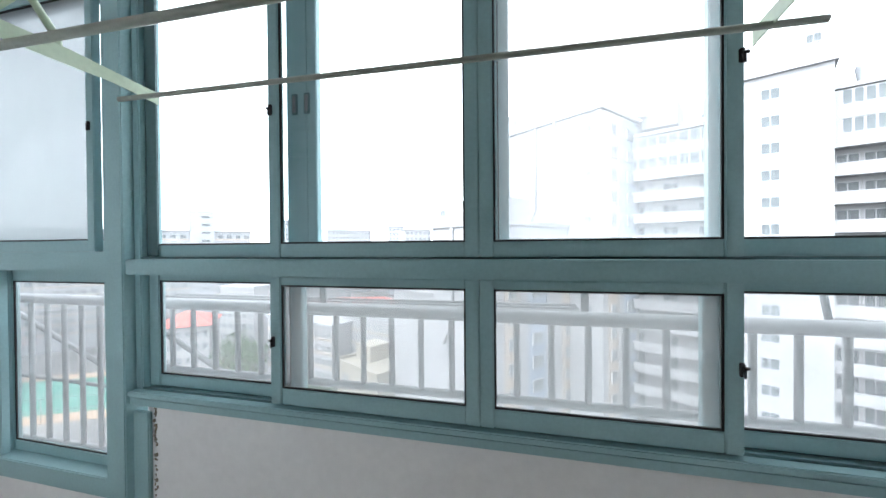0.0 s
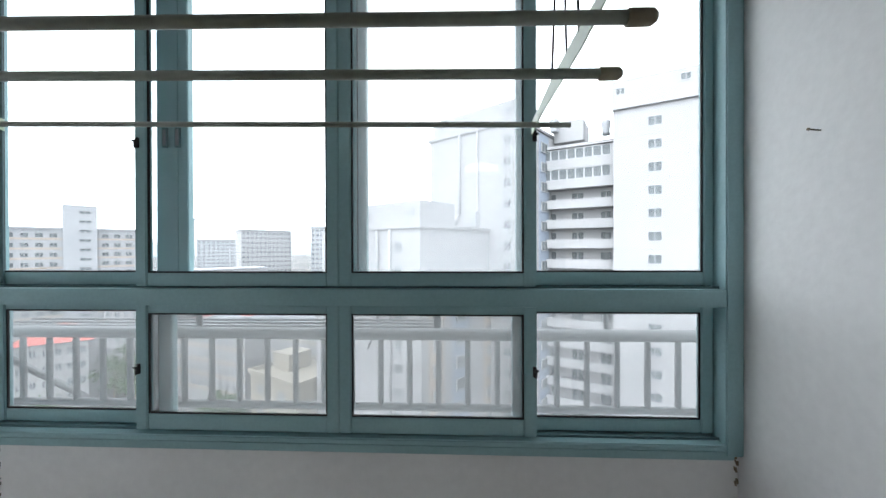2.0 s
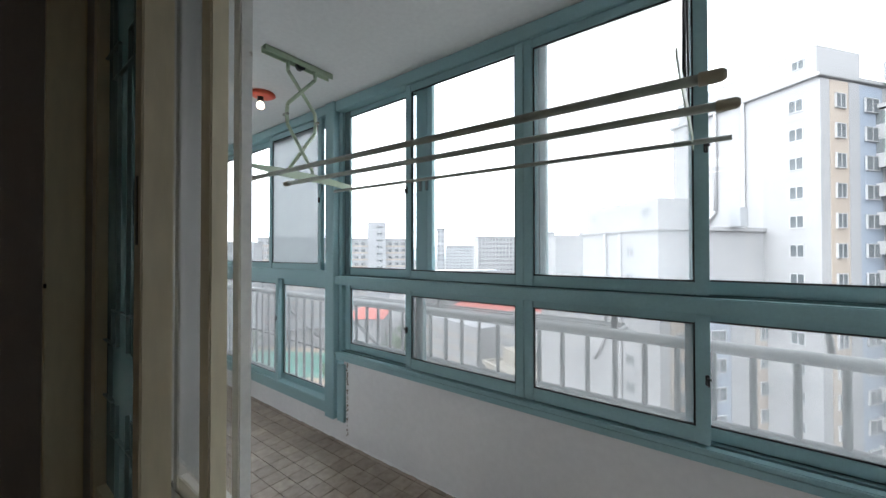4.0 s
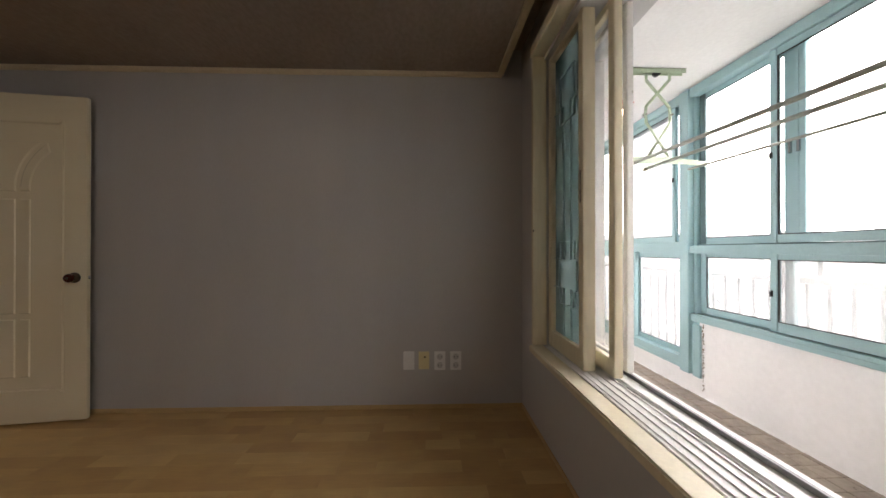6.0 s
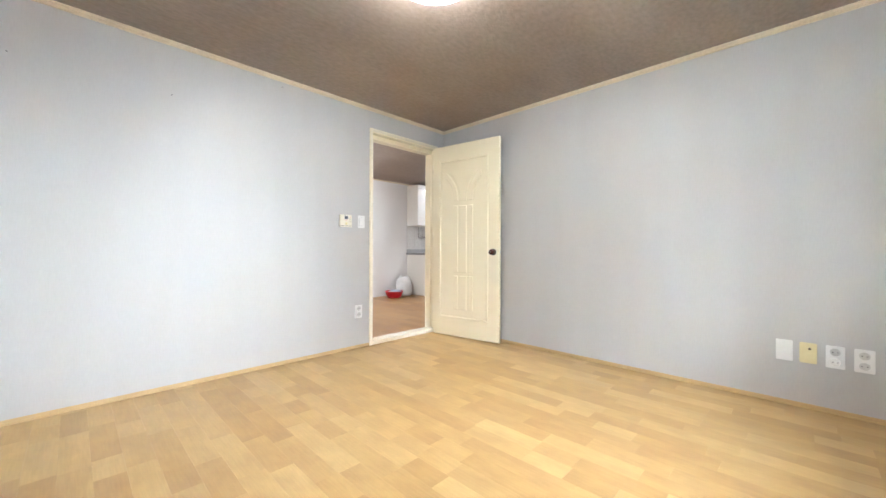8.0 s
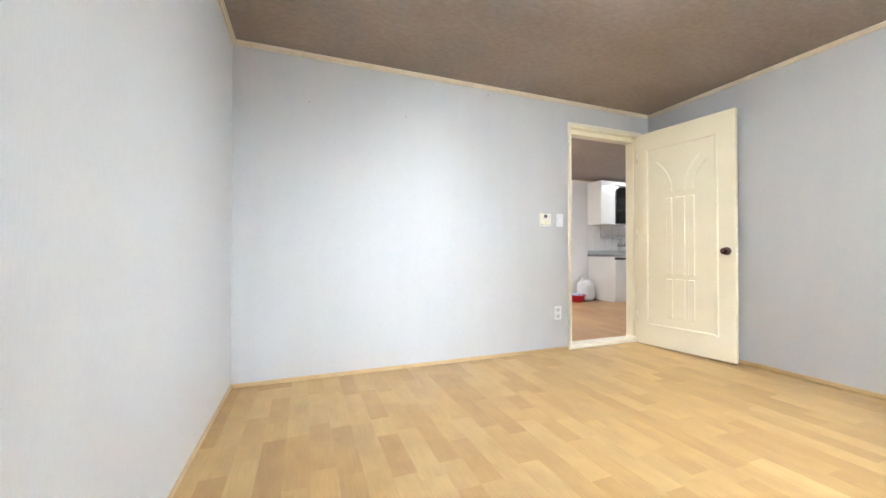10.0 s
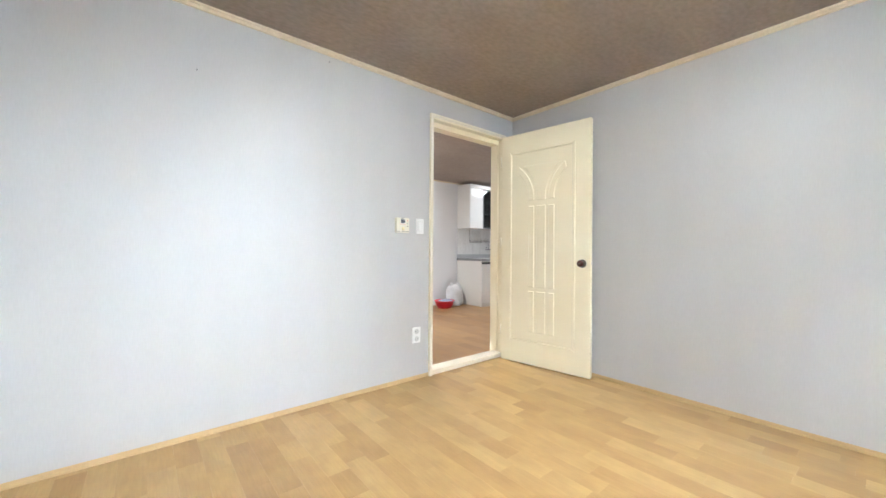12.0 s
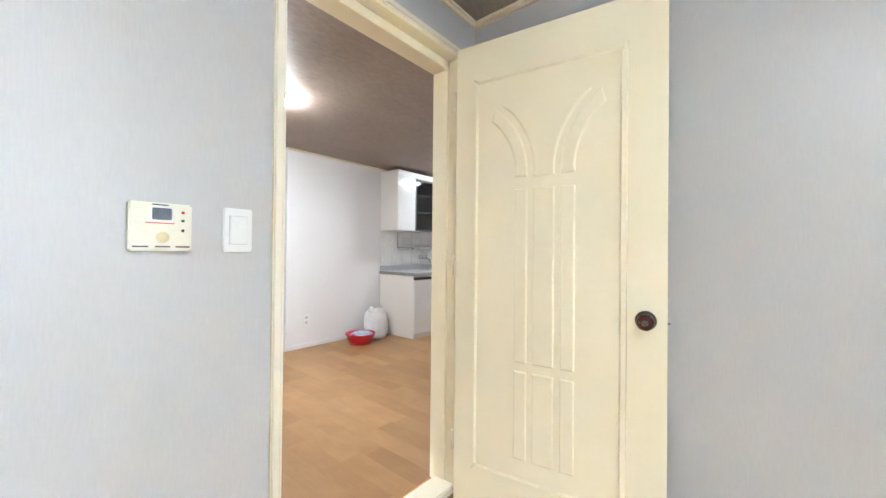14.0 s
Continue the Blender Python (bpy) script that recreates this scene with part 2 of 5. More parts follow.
PALE_GROUT = surface("pale_grout", (0.68, 0.68, 0.67), (0.72, 0.72, 0.71), 12.0, 0.8)
SMOKED = pane_material("smoked_glass", tint=(0.28, 0.29, 0.3))
GROUT = surface("dark_grout", (0.05, 0.045, 0.04), (0.09, 0.08, 0.07), 12.0, 0.9)
VINYL_BASE = surface("vinyl_seam", (0.43, 0.27, 0.11), (0.49, 0.315, 0.135), 5.0, 0.5)
SKIRT = surface("wood_print_skirting", (0.56, 0.375, 0.175), (0.66, 0.46, 0.23), 5.0, 0.4, stretch=(1, 1, 6), fine=0.1)
PLANK = plank_material("oak_print_vinyl", (0.44, 0.272, 0.105), (0.505, 0.325, 0.132), (0.565, 0.382, 0.165), 0.36)
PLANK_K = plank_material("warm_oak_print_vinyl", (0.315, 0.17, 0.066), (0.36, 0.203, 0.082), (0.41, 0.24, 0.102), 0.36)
FLOOR_TILE = piece_material("brown_glazed_tile", (0.31, 0.25, 0.2), (0.41, 0.335, 0.27), 0.3)
WALL_TILE = piece_material("white_glazed_tile", (0.74, 0.74, 0.74), (0.79, 0.79, 0.79), 0.2, 0.02, 25.0, 0.03)
CLEAR = pane_material("clear_glass")
TINTED = pane_material("old_tinted_glass", tint=(0.94, 0.955, 0.96))
DUSTY = pane_material("dusty_glass", tint=(0.94, 0.955, 0.96), film=0.28, film_colour=(0.3, 0.31, 0.315), vary=0.2)
VEILED = pane_material("veiled_glass", tint=(0.94, 0.955, 0.96), film=0.26, film_colour=(0.51, 0.527, 0.532), vary=0.1)
GRIMY = pane_material("grimy_glass", 0.75, tint=(0.94, 0.955, 0.96), film_colour=(0.36, 0.38, 0.39), vary=0.04)
HAZY = pane_material("hazy_glass", tint=(0.94, 0.955, 0.96), film=0.4, film_colour=(0.29, 0.297, 0.295), vary=0.1)
FROSTED = pane_material("frosted_glass", 0.85, rough=0.3, film_colour=(0.12, 0.168, 0.16))
# brown of the flaked plaster, and painted shade at the finger pull's edge
FINGER = surface("brown_shade_rim_and_flakes", (0.22, 0.175, 0.125), (0.28, 0.225, 0.16), 20.0, 0.5)
LATTICE = surface("dark_green_lattice", (0.15, 0.22, 0.215), (0.2, 0.28, 0.27), 10.0, 0.5)
BUILD_WHITE = surface("white_painted_concrete", (0.267, 0.267, 0.274), (0.304, 0.304, 0.31), 0.12, 0.8, fine=0.05, bump_scale=1.2)
BUILD_GREY = surface("pale_grey_concrete", (0.255, 0.265, 0.28), (0.304, 0.313, 0.326), 0.1, 0.8, fine=0.06, bump_scale=1.0)
BUILD_BEIGE = surface("beige_concrete", (0.255, 0.231, 0.189), (0.298, 0.274, 0.231), 0.15, 0.8, fine=0.05, bump_scale=1.0)
BUILD_PEACH = surface("peach_paint", (0.316, 0.267, 0.225), (0.346, 0.298, 0.255), 0.2, 0.8, fine=0.05)
BUILD_BLUE = surface("blue_paint", (0.219, 0.255, 0.31), (0.255, 0.289, 0.341), 0.2, 0.8, fine=0.05)
RED_ROOF = surface("red_roof_tiles", (0.336, 0.072, 0.056), (0.416, 0.112, 0.088), 0.3, 0.8, fine=0.12, bump_scale=2.0)
WIN_DARK = surface("window_glass_far", (0.07, 0.08, 0.085), (0.13, 0.145, 0.155), 0.4, 0.4, spec=0.3)
WIN_FRAME = surface("window_frame_far", (0.36, 0.366, 0.372), (0.408, 0.414, 0.42), 1.0, 0.6)
LETTERING = surface("faded_dark_lettering", (0.2, 0.2, 0.21), (0.32, 0.32, 0.33), 0.8, 0.9)
ASPHALT = surface("asphalt_and_paving", (0.06, 0.06, 0.06), (0.16, 0.16, 0.155), 0.03, 0.9, fine=0.1, bump_scale=0.8)
COURT = surface("green_court_paint", (0.018, 0.122, 0.09), (0.027, 0.149, 0.113), 0.1, 0.8)
COURT_EDGE = surface("tan_court_paint", (0.252, 0.18, 0.12), (0.3, 0.216, 0.15), 0.1, 0.85)
LEAF = surface("foliage", (0.03, 0.07, 0.025), (0.075, 0.125, 0.045), 1.5, 0.7)
BARK = surface("bark", (0.09, 0.07, 0.05), (0.14, 0.11, 0.08), 3.0, 0.9)
# distance haze is mixed into this colour; the scene has no real haze
HILL = surface("hazed_wooded_hill", (0.2, 0.25, 0.27), (0.26, 0.31, 0.33), 0.01, 0.95)
ROOM_GLOW = glow_material("lit_lamp_shade", (1.0, 0.97, 0.92), ROOM_LAMP)
KITCHEN_GLOW = glow_material("lit_kitchen_shade", (1.0, 0.955, 0.89), KITCHEN_LAMP)
SINK_GLOW = glow_material("lit_sink_shade", (1.0, 0.97, 0.92), KITCHEN_LAMP * 0.4)
BULB_GLOW = glow_material("lit_small_bulb", (1.0, 0.75, 0.55), BALCONY_LAMP)

# ---- mesh helpers ----


def box(bm, x0, x1, y0, y1, z0, z1, m=None):
    vs = [bm.verts.new(p) for p in ((x0, y0, z0), (x1, y0, z0), (x1, y1, z0), (x0, y1, z0), (x0, y0, z1), (x1, y0, z1), (x1, y1, z1), (x0, y1, z1))]
    if m is not None:
        for v in vs:
            v.co = m @ v.co
    for f in ((3, 2, 1, 0), (4, 5, 6, 7), (0, 1, 5, 4), (1, 2, 6, 5), (2, 3, 7, 6), (3, 0, 4, 7)):
        bm.faces.new([vs[i] for i in f])
    return vs


def soften(bm, width=0.003, segments=2):
    bmesh.ops.bevel(bm, geom=bm.edges[:], offset=width, segments=segments, affect="EDGES", clamp_overlap=True)
    return bm


def boxes(*list_of, bevel=0.0):
    bm = bmesh.new()
    for b in list_of:
        box(bm, *b)
    if bevel:
        soften(bm, bevel)
    return bm


def tube(bm, a, b, r, n=12, r2=None):
    a, b = Vector(a), Vector(b)
    q = (b - a).to_track_quat("Z", "Y").to_matrix()
    rings = []
    for p, rad in ((a, r), (b, r if r2 is None else r2)):
        rings.append([bm.verts.new(p + q @ Vector((rad * math.cos(2 * math.pi * i / n), rad * math.sin(2 * math.pi * i / n), 0))) for i in range(n)])
    for i in range(n):
        f = bm.faces.new((rings[0][i], rings[0][(i + 1) % n], rings[1][(i + 1) % n], rings[1][i]))
        f.smooth = True
    bm.faces.new(rings[0][::-1])
    bm.faces.new(rings[1])
    return bm


def tubes(*pairs, r=0.01, n=10):
    bm = bmesh.new()
    for a, b in pairs:
        tube(bm, a, b, r, n)
    return bm


def lathe(profile, n=32, axis="z"):
    """A turned body from (radius, height) pairs, closed where the radius is 0."""
    bm = bmesh.new()
    rings = []
    for r, h in profile:
        if r < 1e-6:
            rings.append([bm.verts.new((0, 0, h))])
        else:
            rings.append([bm.verts.new((r * math.cos(2 * math.pi * i / n), r * math.sin(2 * math.pi * i / n), h)) for i in range(n)])
    for a, b in zip(rings, rings[1:]):
        for i in range(n):
            j = (i + 1) % n
            vs = [a[i % len(a)], a[j % len(a)], b[j % len(b)], b[i % len(b)]]
            vs = list(dict.fromkeys(vs))
            if len(vs) > 2:
                f = bm.faces.new(vs)
                f.smooth = True
    bmesh.ops.recalc_face_normals(bm, faces=bm.faces[:])
    return bm


def moved(bm, m):
    bmesh.ops.transform(bm, matrix=m, verts=bm.verts[:])
    return bm


def to_mesh(name, bm, material):
    me = bpy.data.meshes.new(name)
    bmesh.ops.recalc_face_normals(bm, faces=bm.faces[:])
    bm.to_mesh(me)
    bm.free()
    me.materials.append(material)
    return me


def part(name, bm, material, parent=None, label=""):
    ob = new(name, to_mesh(name, bm, material))
    ob.parent = parent
    if label:
        tagged(ob, label)
    return ob


def thing(name, x, y, z, label, category, group="", kind="", rz=0):
    """An Empty at the thing's base."""
    ob = new(name)
    ob.matrix_world = pose(x, y, z, 0, 0, rz)
    ob.empty_display_size = 0.05
    return tagged(ob, label, category, group, kind)


def structure(name, bm, material, label, category):
    return tagged(part(name, bm, material), label, category, "", "structure")


def no_shadow(ob):
    ob.visible_shadow = False
    return ob


def relief(points, depth, inset):
    """A raised flat shape in x, z with chamfered sides; its base lies at y = 0 and its face at y = -depth."""
    bm = bmesh.new()
    n = len(points)
    cx, cz = sum(p[0] for p in points) / n, sum(p[1] for p in points) / n
    low = [bm.verts.new((x, 0.001, z)) for x, z in points]
    area = sum(points[i][0] * points[(i + 1) % n][1] - points[(i + 1) % n][0] * points[i][1] for i in range(n))
    sgn = 1 if area > 0 else -1
    top = []
    for i in range(n):
        (ax, az), (bx, bz), (cx2, cz2) = points[i - 1], points[i], points[(i + 1) % n]
        d1, d2 = Vector((bx - ax, bz - az)).normalized(), Vector((cx2 - bx, cz2 - bz)).normalized()
        nn = Vector((-(d1.y + d2.y), d1.x + d2.x))
        nn = nn.normalized() * sgn if nn.length > 1e-6 else Vector((0, 0))
        top.append(bm.verts.new((bx + nn.x * inset, -depth, bz + nn.y * inset)))
    for i in range(n):
        j = (i + 1) % n
        bm.faces.new((low[i], low[j], top[j], top[i]))
    bm.faces.new(top)
    return bm

# ---- the plan ----
XW, XE, YS, YN, CEIL = -1.2, 2.5, -4.005, -0.373, 2.255   # bedroom
YB, BAL_E, BAL_W, BAL_C, BAL_F = -0.05, 1.29, -3.6, 2.275, -0.02  # balcony
YG = 0.955                                                # inner face of the balcony glazing
KS, KW, KE = -6.8, -5.2, 0.6                              # kitchen
WIN_L, WIN_R, WIN_B, WIN_T = -0.745, 1.215, 0.535, 2.115  # bedroom window
DOOR_L, DOOR_R, DOOR_T = -0.19, -1.084, 2.061             # door frame, outer edges
YS2 = -4.14                                               # kitchen side of the door wall
RECESS = -0.515                                           # edge of the curtain recess
FLOOR = -0.012                                            # bedroom floor, a little under the kitchen's

# ---- structure ----
structure("wall_west", boxes((XW - 0.15, XW, YS2, YB, -0.2, 2.5)), WALLPAPER, "pale grey textured wallpaper wall with sockets near the floor", "wall")
structure("wall_east", boxes((XE, XE + 0.15, YS2, YB, -0.2, 2.5)), WALLPAPER, "pale grey textured wallpaper wall", "wall")
structure("wall_south", boxes((DOOR_L - 0.01, XE, YS2, YS, -0.2, 2.5), (XW, DOOR_R + 0.01, YS2, YS, -0.2, 2.5), (DOOR_R + 0.01, DOOR_L - 0.01, YS2, YS, DOOR_T - 0.01, 2.5)),
          WALLPAPER, "pale grey wallpaper wall with a doorway and a thermostat", "wall")
structure("wall_north", boxes((XW, WIN_L + 0.02, YN, YB, -0.2, 2.5), (WIN_R - 0.02, XE, YN, YB, -0.2, 2.5), (WIN_L + 0.02, WIN_R - 0.02, YN, -0.19, -0.2, WIN_B - 0.03), (WIN_L + 0.02, WIN_R - 0.02, -0.19, YB, -0.2, 0.47),
                              (WIN_L + 0.02, WIN_R - 0.02, YN, YB, WIN_T - 0.02, 2.5)), WALLPAPER, "grey wallpaper wall under and beside a sliding window", "wall")
structure("ceiling", boxes((XW, XE, YS, RECESS, CEIL, 2.5)), CEILING_PAPER, "dark brown embossed paper ceiling of the bedroom", "ceiling")
structure("curtain_recess", boxes((XW, XE, RECESS, YN, 2.42, 2.5)), CEILING_PAPER, "dark brown papered recess above the window", "ceiling")


def moulding(a, b, side):
    """A small stepped ceiling moulding from a to b; side points into the room."""
    bm = bmesh.new()
    (ax, ay), (bx, by) = a, b
    for w, h0, h1 in ((0.022, 0.0, 0.012), (0.014, 0.012, 0.03)):
        xs = sorted((ax, bx + (side[0] * w if ax == bx else 0)))
        ys = sorted((ay, by + (side[1] * w if ay == by else 0)))
        box(bm, xs[0], xs[1], ys[0], ys[1], CEIL - h1, CEIL - h0)
    return bm


structure("trim_west", moulding((XW, YS), (XW, RECESS), (1, 0)), MOULD, "pale wood ceiling moulding", "moulding")
structure("trim_east", moulding((XE, YS), (XE, RECESS), (-1, 0)), MOULD, "pale wood ceiling moulding", "moulding")
structure("trim_south", moulding((XW + 0.022, YS), (XE - 0.022, YS), (0, 1)), MOULD, "pale wood ceiling moulding", "moulding")
structure("trim_recess", boxes((XW + 0.022, XE - 0.022, RECESS - 0.03, RECESS + 0.008, CEIL - 0.028, CEIL - 0.001), (XW, XE, RECESS + 0.0005, RECESS + 0.012, CEIL, 2.42), bevel=0.003),
          MOULD, "pale wood strip along the curtain recess", "moulding")


def skirting(x0, x1, y0, y1, name):
    structure(name, boxes((x0, x1, y0, y1, FLOOR + 0.0005, FLOOR + 0.03), bevel=0.002), SKIRT, "wood-print vinyl turned up at the wall's foot", "skirting")


skirting(XW, XW + 0.006, YS, YN, "baseboard_west")
skirting(XE - 0.006, XE, YS, YN, "baseboard_east")
skirting(DOOR_L, XE - 0.006, YS, YS + 0.006, "baseboard_south")
skirting(XW + 0.006, XE - 0.006, YN - 0.006, YN, "baseboard_north")

floor = structure("floor", boxes((XW, XE, YS, YN, -0.2, FLOOR - 0.003)), VINYL_BASE, "light oak plank-print vinyl floor of the bedroom", "floor")
kitchen_floor = structure("floor_kitchen", boxes((KW, KE, KS, YS2, -0.2, -0.003)), VINYL_BASE, "warm oak plank-print vinyl floor of the kitchen", "floor")
structure("wall_kitchen_south", boxes((KW, -1.665, KS - 0.15, KS, -0.2, 2.5)), KITCHEN_PAPER, "white papered kitchen wall with a socket", "wall")
structure("wall_kitchen_return", boxes((-1.815, -1.668, -8.2, KS - 0.15, -0.2, 2.5)), KITCHEN_PAPER, "white papered wall round the corner", "wall")
structure("wall_kitchen_far", boxes((-1.665, KE, -8.35, -8.2, -0.2, 2.5)), KITCHEN_PAPER, "white papered far wall of the passage", "wall")
structure("wall_kitchen_west", boxes((KW - 0.15, KW, KS - 0.15, YS2, -0.2, 2.5)), KITCHEN_PAPER, "white papered end wall of the kitchen", "wall")
structure("wall_kitchen_east", boxes((KE, KE + 0.15, -8.35, YS2, -0.2, 2.5)), KITCHEN_PAPER, "white papered end wall of the hall", "wall")
structure("wall_kitchen_north", boxes((KW, XW - 0.15, YS2, YS2 + 0.1, -0.2, 2.5)), KITCHEN_PAPER, "white papered kitchen wall beside the bedroom", "wall")
structure("floor_passage", boxes((-1.665, KE, -8.2, KS, -0.2, -0.001)), PLANK_K, "warm oak plank-print vinyl floor of the passage", "floor")
structure("ceiling_kitchen", boxes((KW, KE, -8.2, YS2, 2.235, 2.5)), CEILING_PAPER, "brown papered kitchen ceiling", "ceiling")
structure("trim_kitchen", boxes((KW, -1.665, KS, KS + 0.014, 2.213, 2.2345)), MOULD, "thin pale wood ceiling strip in the kitchen", "moulding")
structure("baseboard_kitchen", boxes((-2.99, -1.665, KS, KS + 0.008, 0.0005, 0.05), bevel=0.002), KITCHEN_PAPER, "white skirting of the kitchen wall", "skirting")

# balcony shell
structure("wall_balcony_house", boxes((XW - 0.15, WIN_L, YB, YB + 0.004, -0.019, BAL_C), (WIN_R, BAL_E, YB, YB + 0.004, -0.019, BAL_C), (WIN_L, WIN_R, YB, YB + 0.004, -0.019, 0.47), (WIN_L, WIN_R, YB, YB + 0.004, WIN_T + 0.051, BAL_C)),
          PLASTER, "white plastered house wall round the bedroom window", "wall")
structure("wall_balcony_east", boxes((BAL_E, BAL_E + 0.15, YB, 1.12, -0.3, 2.5)), PLASTER, "white plastered end wall of the balcony", "wall")
structure("wall_balcony_west", boxes((BAL_W - 0.15, BAL_W, YB, 1.12, -0.3, 2.5)), PLASTER, "white plastered far end wall of the balcony", "wall")
structure("wall_balcony_inner", boxes((BAL_W, XW - 0.15, YB - 0.15, YB, -0.2, 2.5)), PLASTER, "white plastered house wall of the balcony", "wall")
structure("wall_balcony_parapet", boxes((-1.36, BAL_E, 0.985, 1.1, -0.3, 0.557)), PLASTER, "white plastered parapet with rough edges under the balcony windows", "wall")
structure("wall_balcony_parapet_low", boxes((BAL_W, -1.36, 0.985, 1.1, -0.3, 0.16)), PLASTER, "low white plastered parapet under the tall balcony window", "wall")
structure("ceiling_balcony", boxes((BAL_W, BAL_E, YB, 1.12, BAL_C, 2.5)), PLASTER_CLEAN, "pale stained plaster ceiling of the balcony", "ceiling")
balcony_floor = structure("floor_balcony", boxes((BAL_W, BAL_E, YB, 0.985, -0.3, BAL_F - 0.004)), GROUT, "worn brown tiled balcony floor", "floor")


def plaster_ridge():
    """The ragged foot of the parapet's plaster, as a low uneven bead along the floor."""
    bm = bmesh.new()
    rnd = random.Random(5)
    x = BAL_W
    while x < BAL_E - 0.05:
        w = rnd.uniform(0.02, 0.07)
        d, h = rnd.uniform(0.004, 0.014), rnd.uniform(0.006, 0.016)
        vs = [bm.verts.new(p) for p in ((x, 0.9845, BAL_F - 0.003), (x + w, 0.9845, BAL_F - 0.003), (x + w, 0.9845 - d, BAL_F - 0.003), (x, 0.9845 - d * 0.7, BAL_F - 0.003), (x, 0.9845, BAL_F + h), (x + w, 0.9845, BAL_F + h * 0.8))]
        for f in ((0, 1, 2, 3), (3, 2, 5, 4), (0, 3, 4), (1, 5, 2), (0, 4, 5, 1)):
            bm.faces.new([vs[i] for i in f])
        x += w
    return bm


def plaster_chips():
    """Flaked plaster down both ends of the parapet, where it meets the metal."""
    bm = bmesh.new()
    rnd = random.Random(8)
    for x0, z0, z1, n in ((-1.331, 0.02, 0.52, 60), (BAL_E - 0.016, 0.40, 0.525, 16)):
        for _ in range(n):
            z, x = rnd.uniform(z0, z1), x0 + rnd.uniform(0.0, 0.012)
            w, h = rnd.uniform(0.003, 0.009), rnd.uniform(0.003, 0.012)
            box(bm, x, min(x + w, BAL_E - 0.001), 0.9835 - rnd.uniform(0.0, 0.003), 0.9848, z, z + h)
    return bm


structure("trim_plaster_chips", plaster_chips(), FINGER, "brown flaked plaster at the parapet's ends", "plaster edge")
structure("trim_plaster_foot", plaster_ridge(), PLASTER, "ragged plaster edge along the balcony floor", "plaster edge")

# ---- bedroom door ----


def door_frame():
    f = thing("door_frame", (DOOR_L + DOOR_R) / 2, YS, 0, "cream gloss painted wooden door frame with a raised threshold", "door frame", kind="structure")
    f.name = "door_frame_1"
    inv = f.matrix_world.inverted()
    w, wh = 0.032, 0.039

    def jamb(outer, inner, name):
        lo, hi = min(outer, inner), max(outer, inner)
        bm = boxes((lo, hi, YS2 - 0.012, YS + 0.012, FLOOR, DOOR_T - wh), bevel=0.003)
        return part(name, moved(bm, inv), CREAM, f)

    a = jamb(DOOR_L, DOOR_L - w, "jamb")
    b = jamb(DOOR_R, DOOR_R + w, "jamb")
    part("stop", moved(boxes((DOOR_L - w - 0.012, DOOR_L - w, YS2 + 0.0, YS - 0.045, 0.026, DOOR_T - wh), bevel=0.002), inv), CREAM, a)
    part("stop", moved(boxes((DOOR_R + w, DOOR_R + w + 0.012, YS2 + 0.0, YS - 0.045, 0.026, DOOR_T - wh), bevel=0.002), inv), CREAM, b)
    h = part("head", moved(boxes((DOOR_R, DOOR_L, YS2 - 0.012, YS + 0.012, DOOR_T - wh, DOOR_T), bevel=0.003), inv), CREAM, f)
    part("stop", moved(boxes((DOOR_R + w, DOOR_L - w, YS2, YS - 0.045, DOOR_T - wh - 0.042, DOOR_T - wh), bevel=0.002), inv), CREAM, h)
    # two-step architrave on the bedroom side
    for n, (i0, i1, t) in enumerate(((0.0, 0.02, 0.022), (0.021, 0.03, 0.018))):
        part("architrave", moved(boxes((DOOR_L - i1, DOOR_L - i0, YS + 0.0125, YS + t, FLOOR, DOOR_T - i0), (DOOR_R + i0, DOOR_R + i1, YS + 0.0125, YS + t, FLOOR, DOOR_T - i0),
                                       (DOOR_R + i1, DOOR_L - i1, YS + 0.0125, YS + t, DOOR_T - i1, DOOR_T - i0), bevel=0.002), inv), CREAM_TRIM, f)
    part("threshold", moved(boxes((DOOR_R + w, DOOR_L - w, YS2 + 0.03, YS + 0.011, FLOOR - 0.002, 0.026), bevel=0.005), inv), CREAM_TRIM, f, "worn cream painted threshold")
    part("strike_plate", moved(boxes((DOOR_L - w - 0.0015, DOOR_L - w + 0.001, YS - 0.034, YS - 0.01, 0.87, 0.94)), inv), STEEL, f, "small steel strike plate")
    for z in (0.25, 1.05, 1.8):
        part("hinge", moved(tubes(((-1.02, YS + 0.02, z - 0.045), (-1.02, YS + 0.02, z + 0.045)), r=0.007), inv), CREAM_TRIM, f)
    return f


door_frame()


def arc(cx, cz, r, a0, a1, n=8):
    return [(cx + r * math.cos(radians(a0 + (a1 - a0) * i / n)), cz + r * math.sin(radians(a0 + (a1 - a0) * i / n))) for i in range(n + 1)]


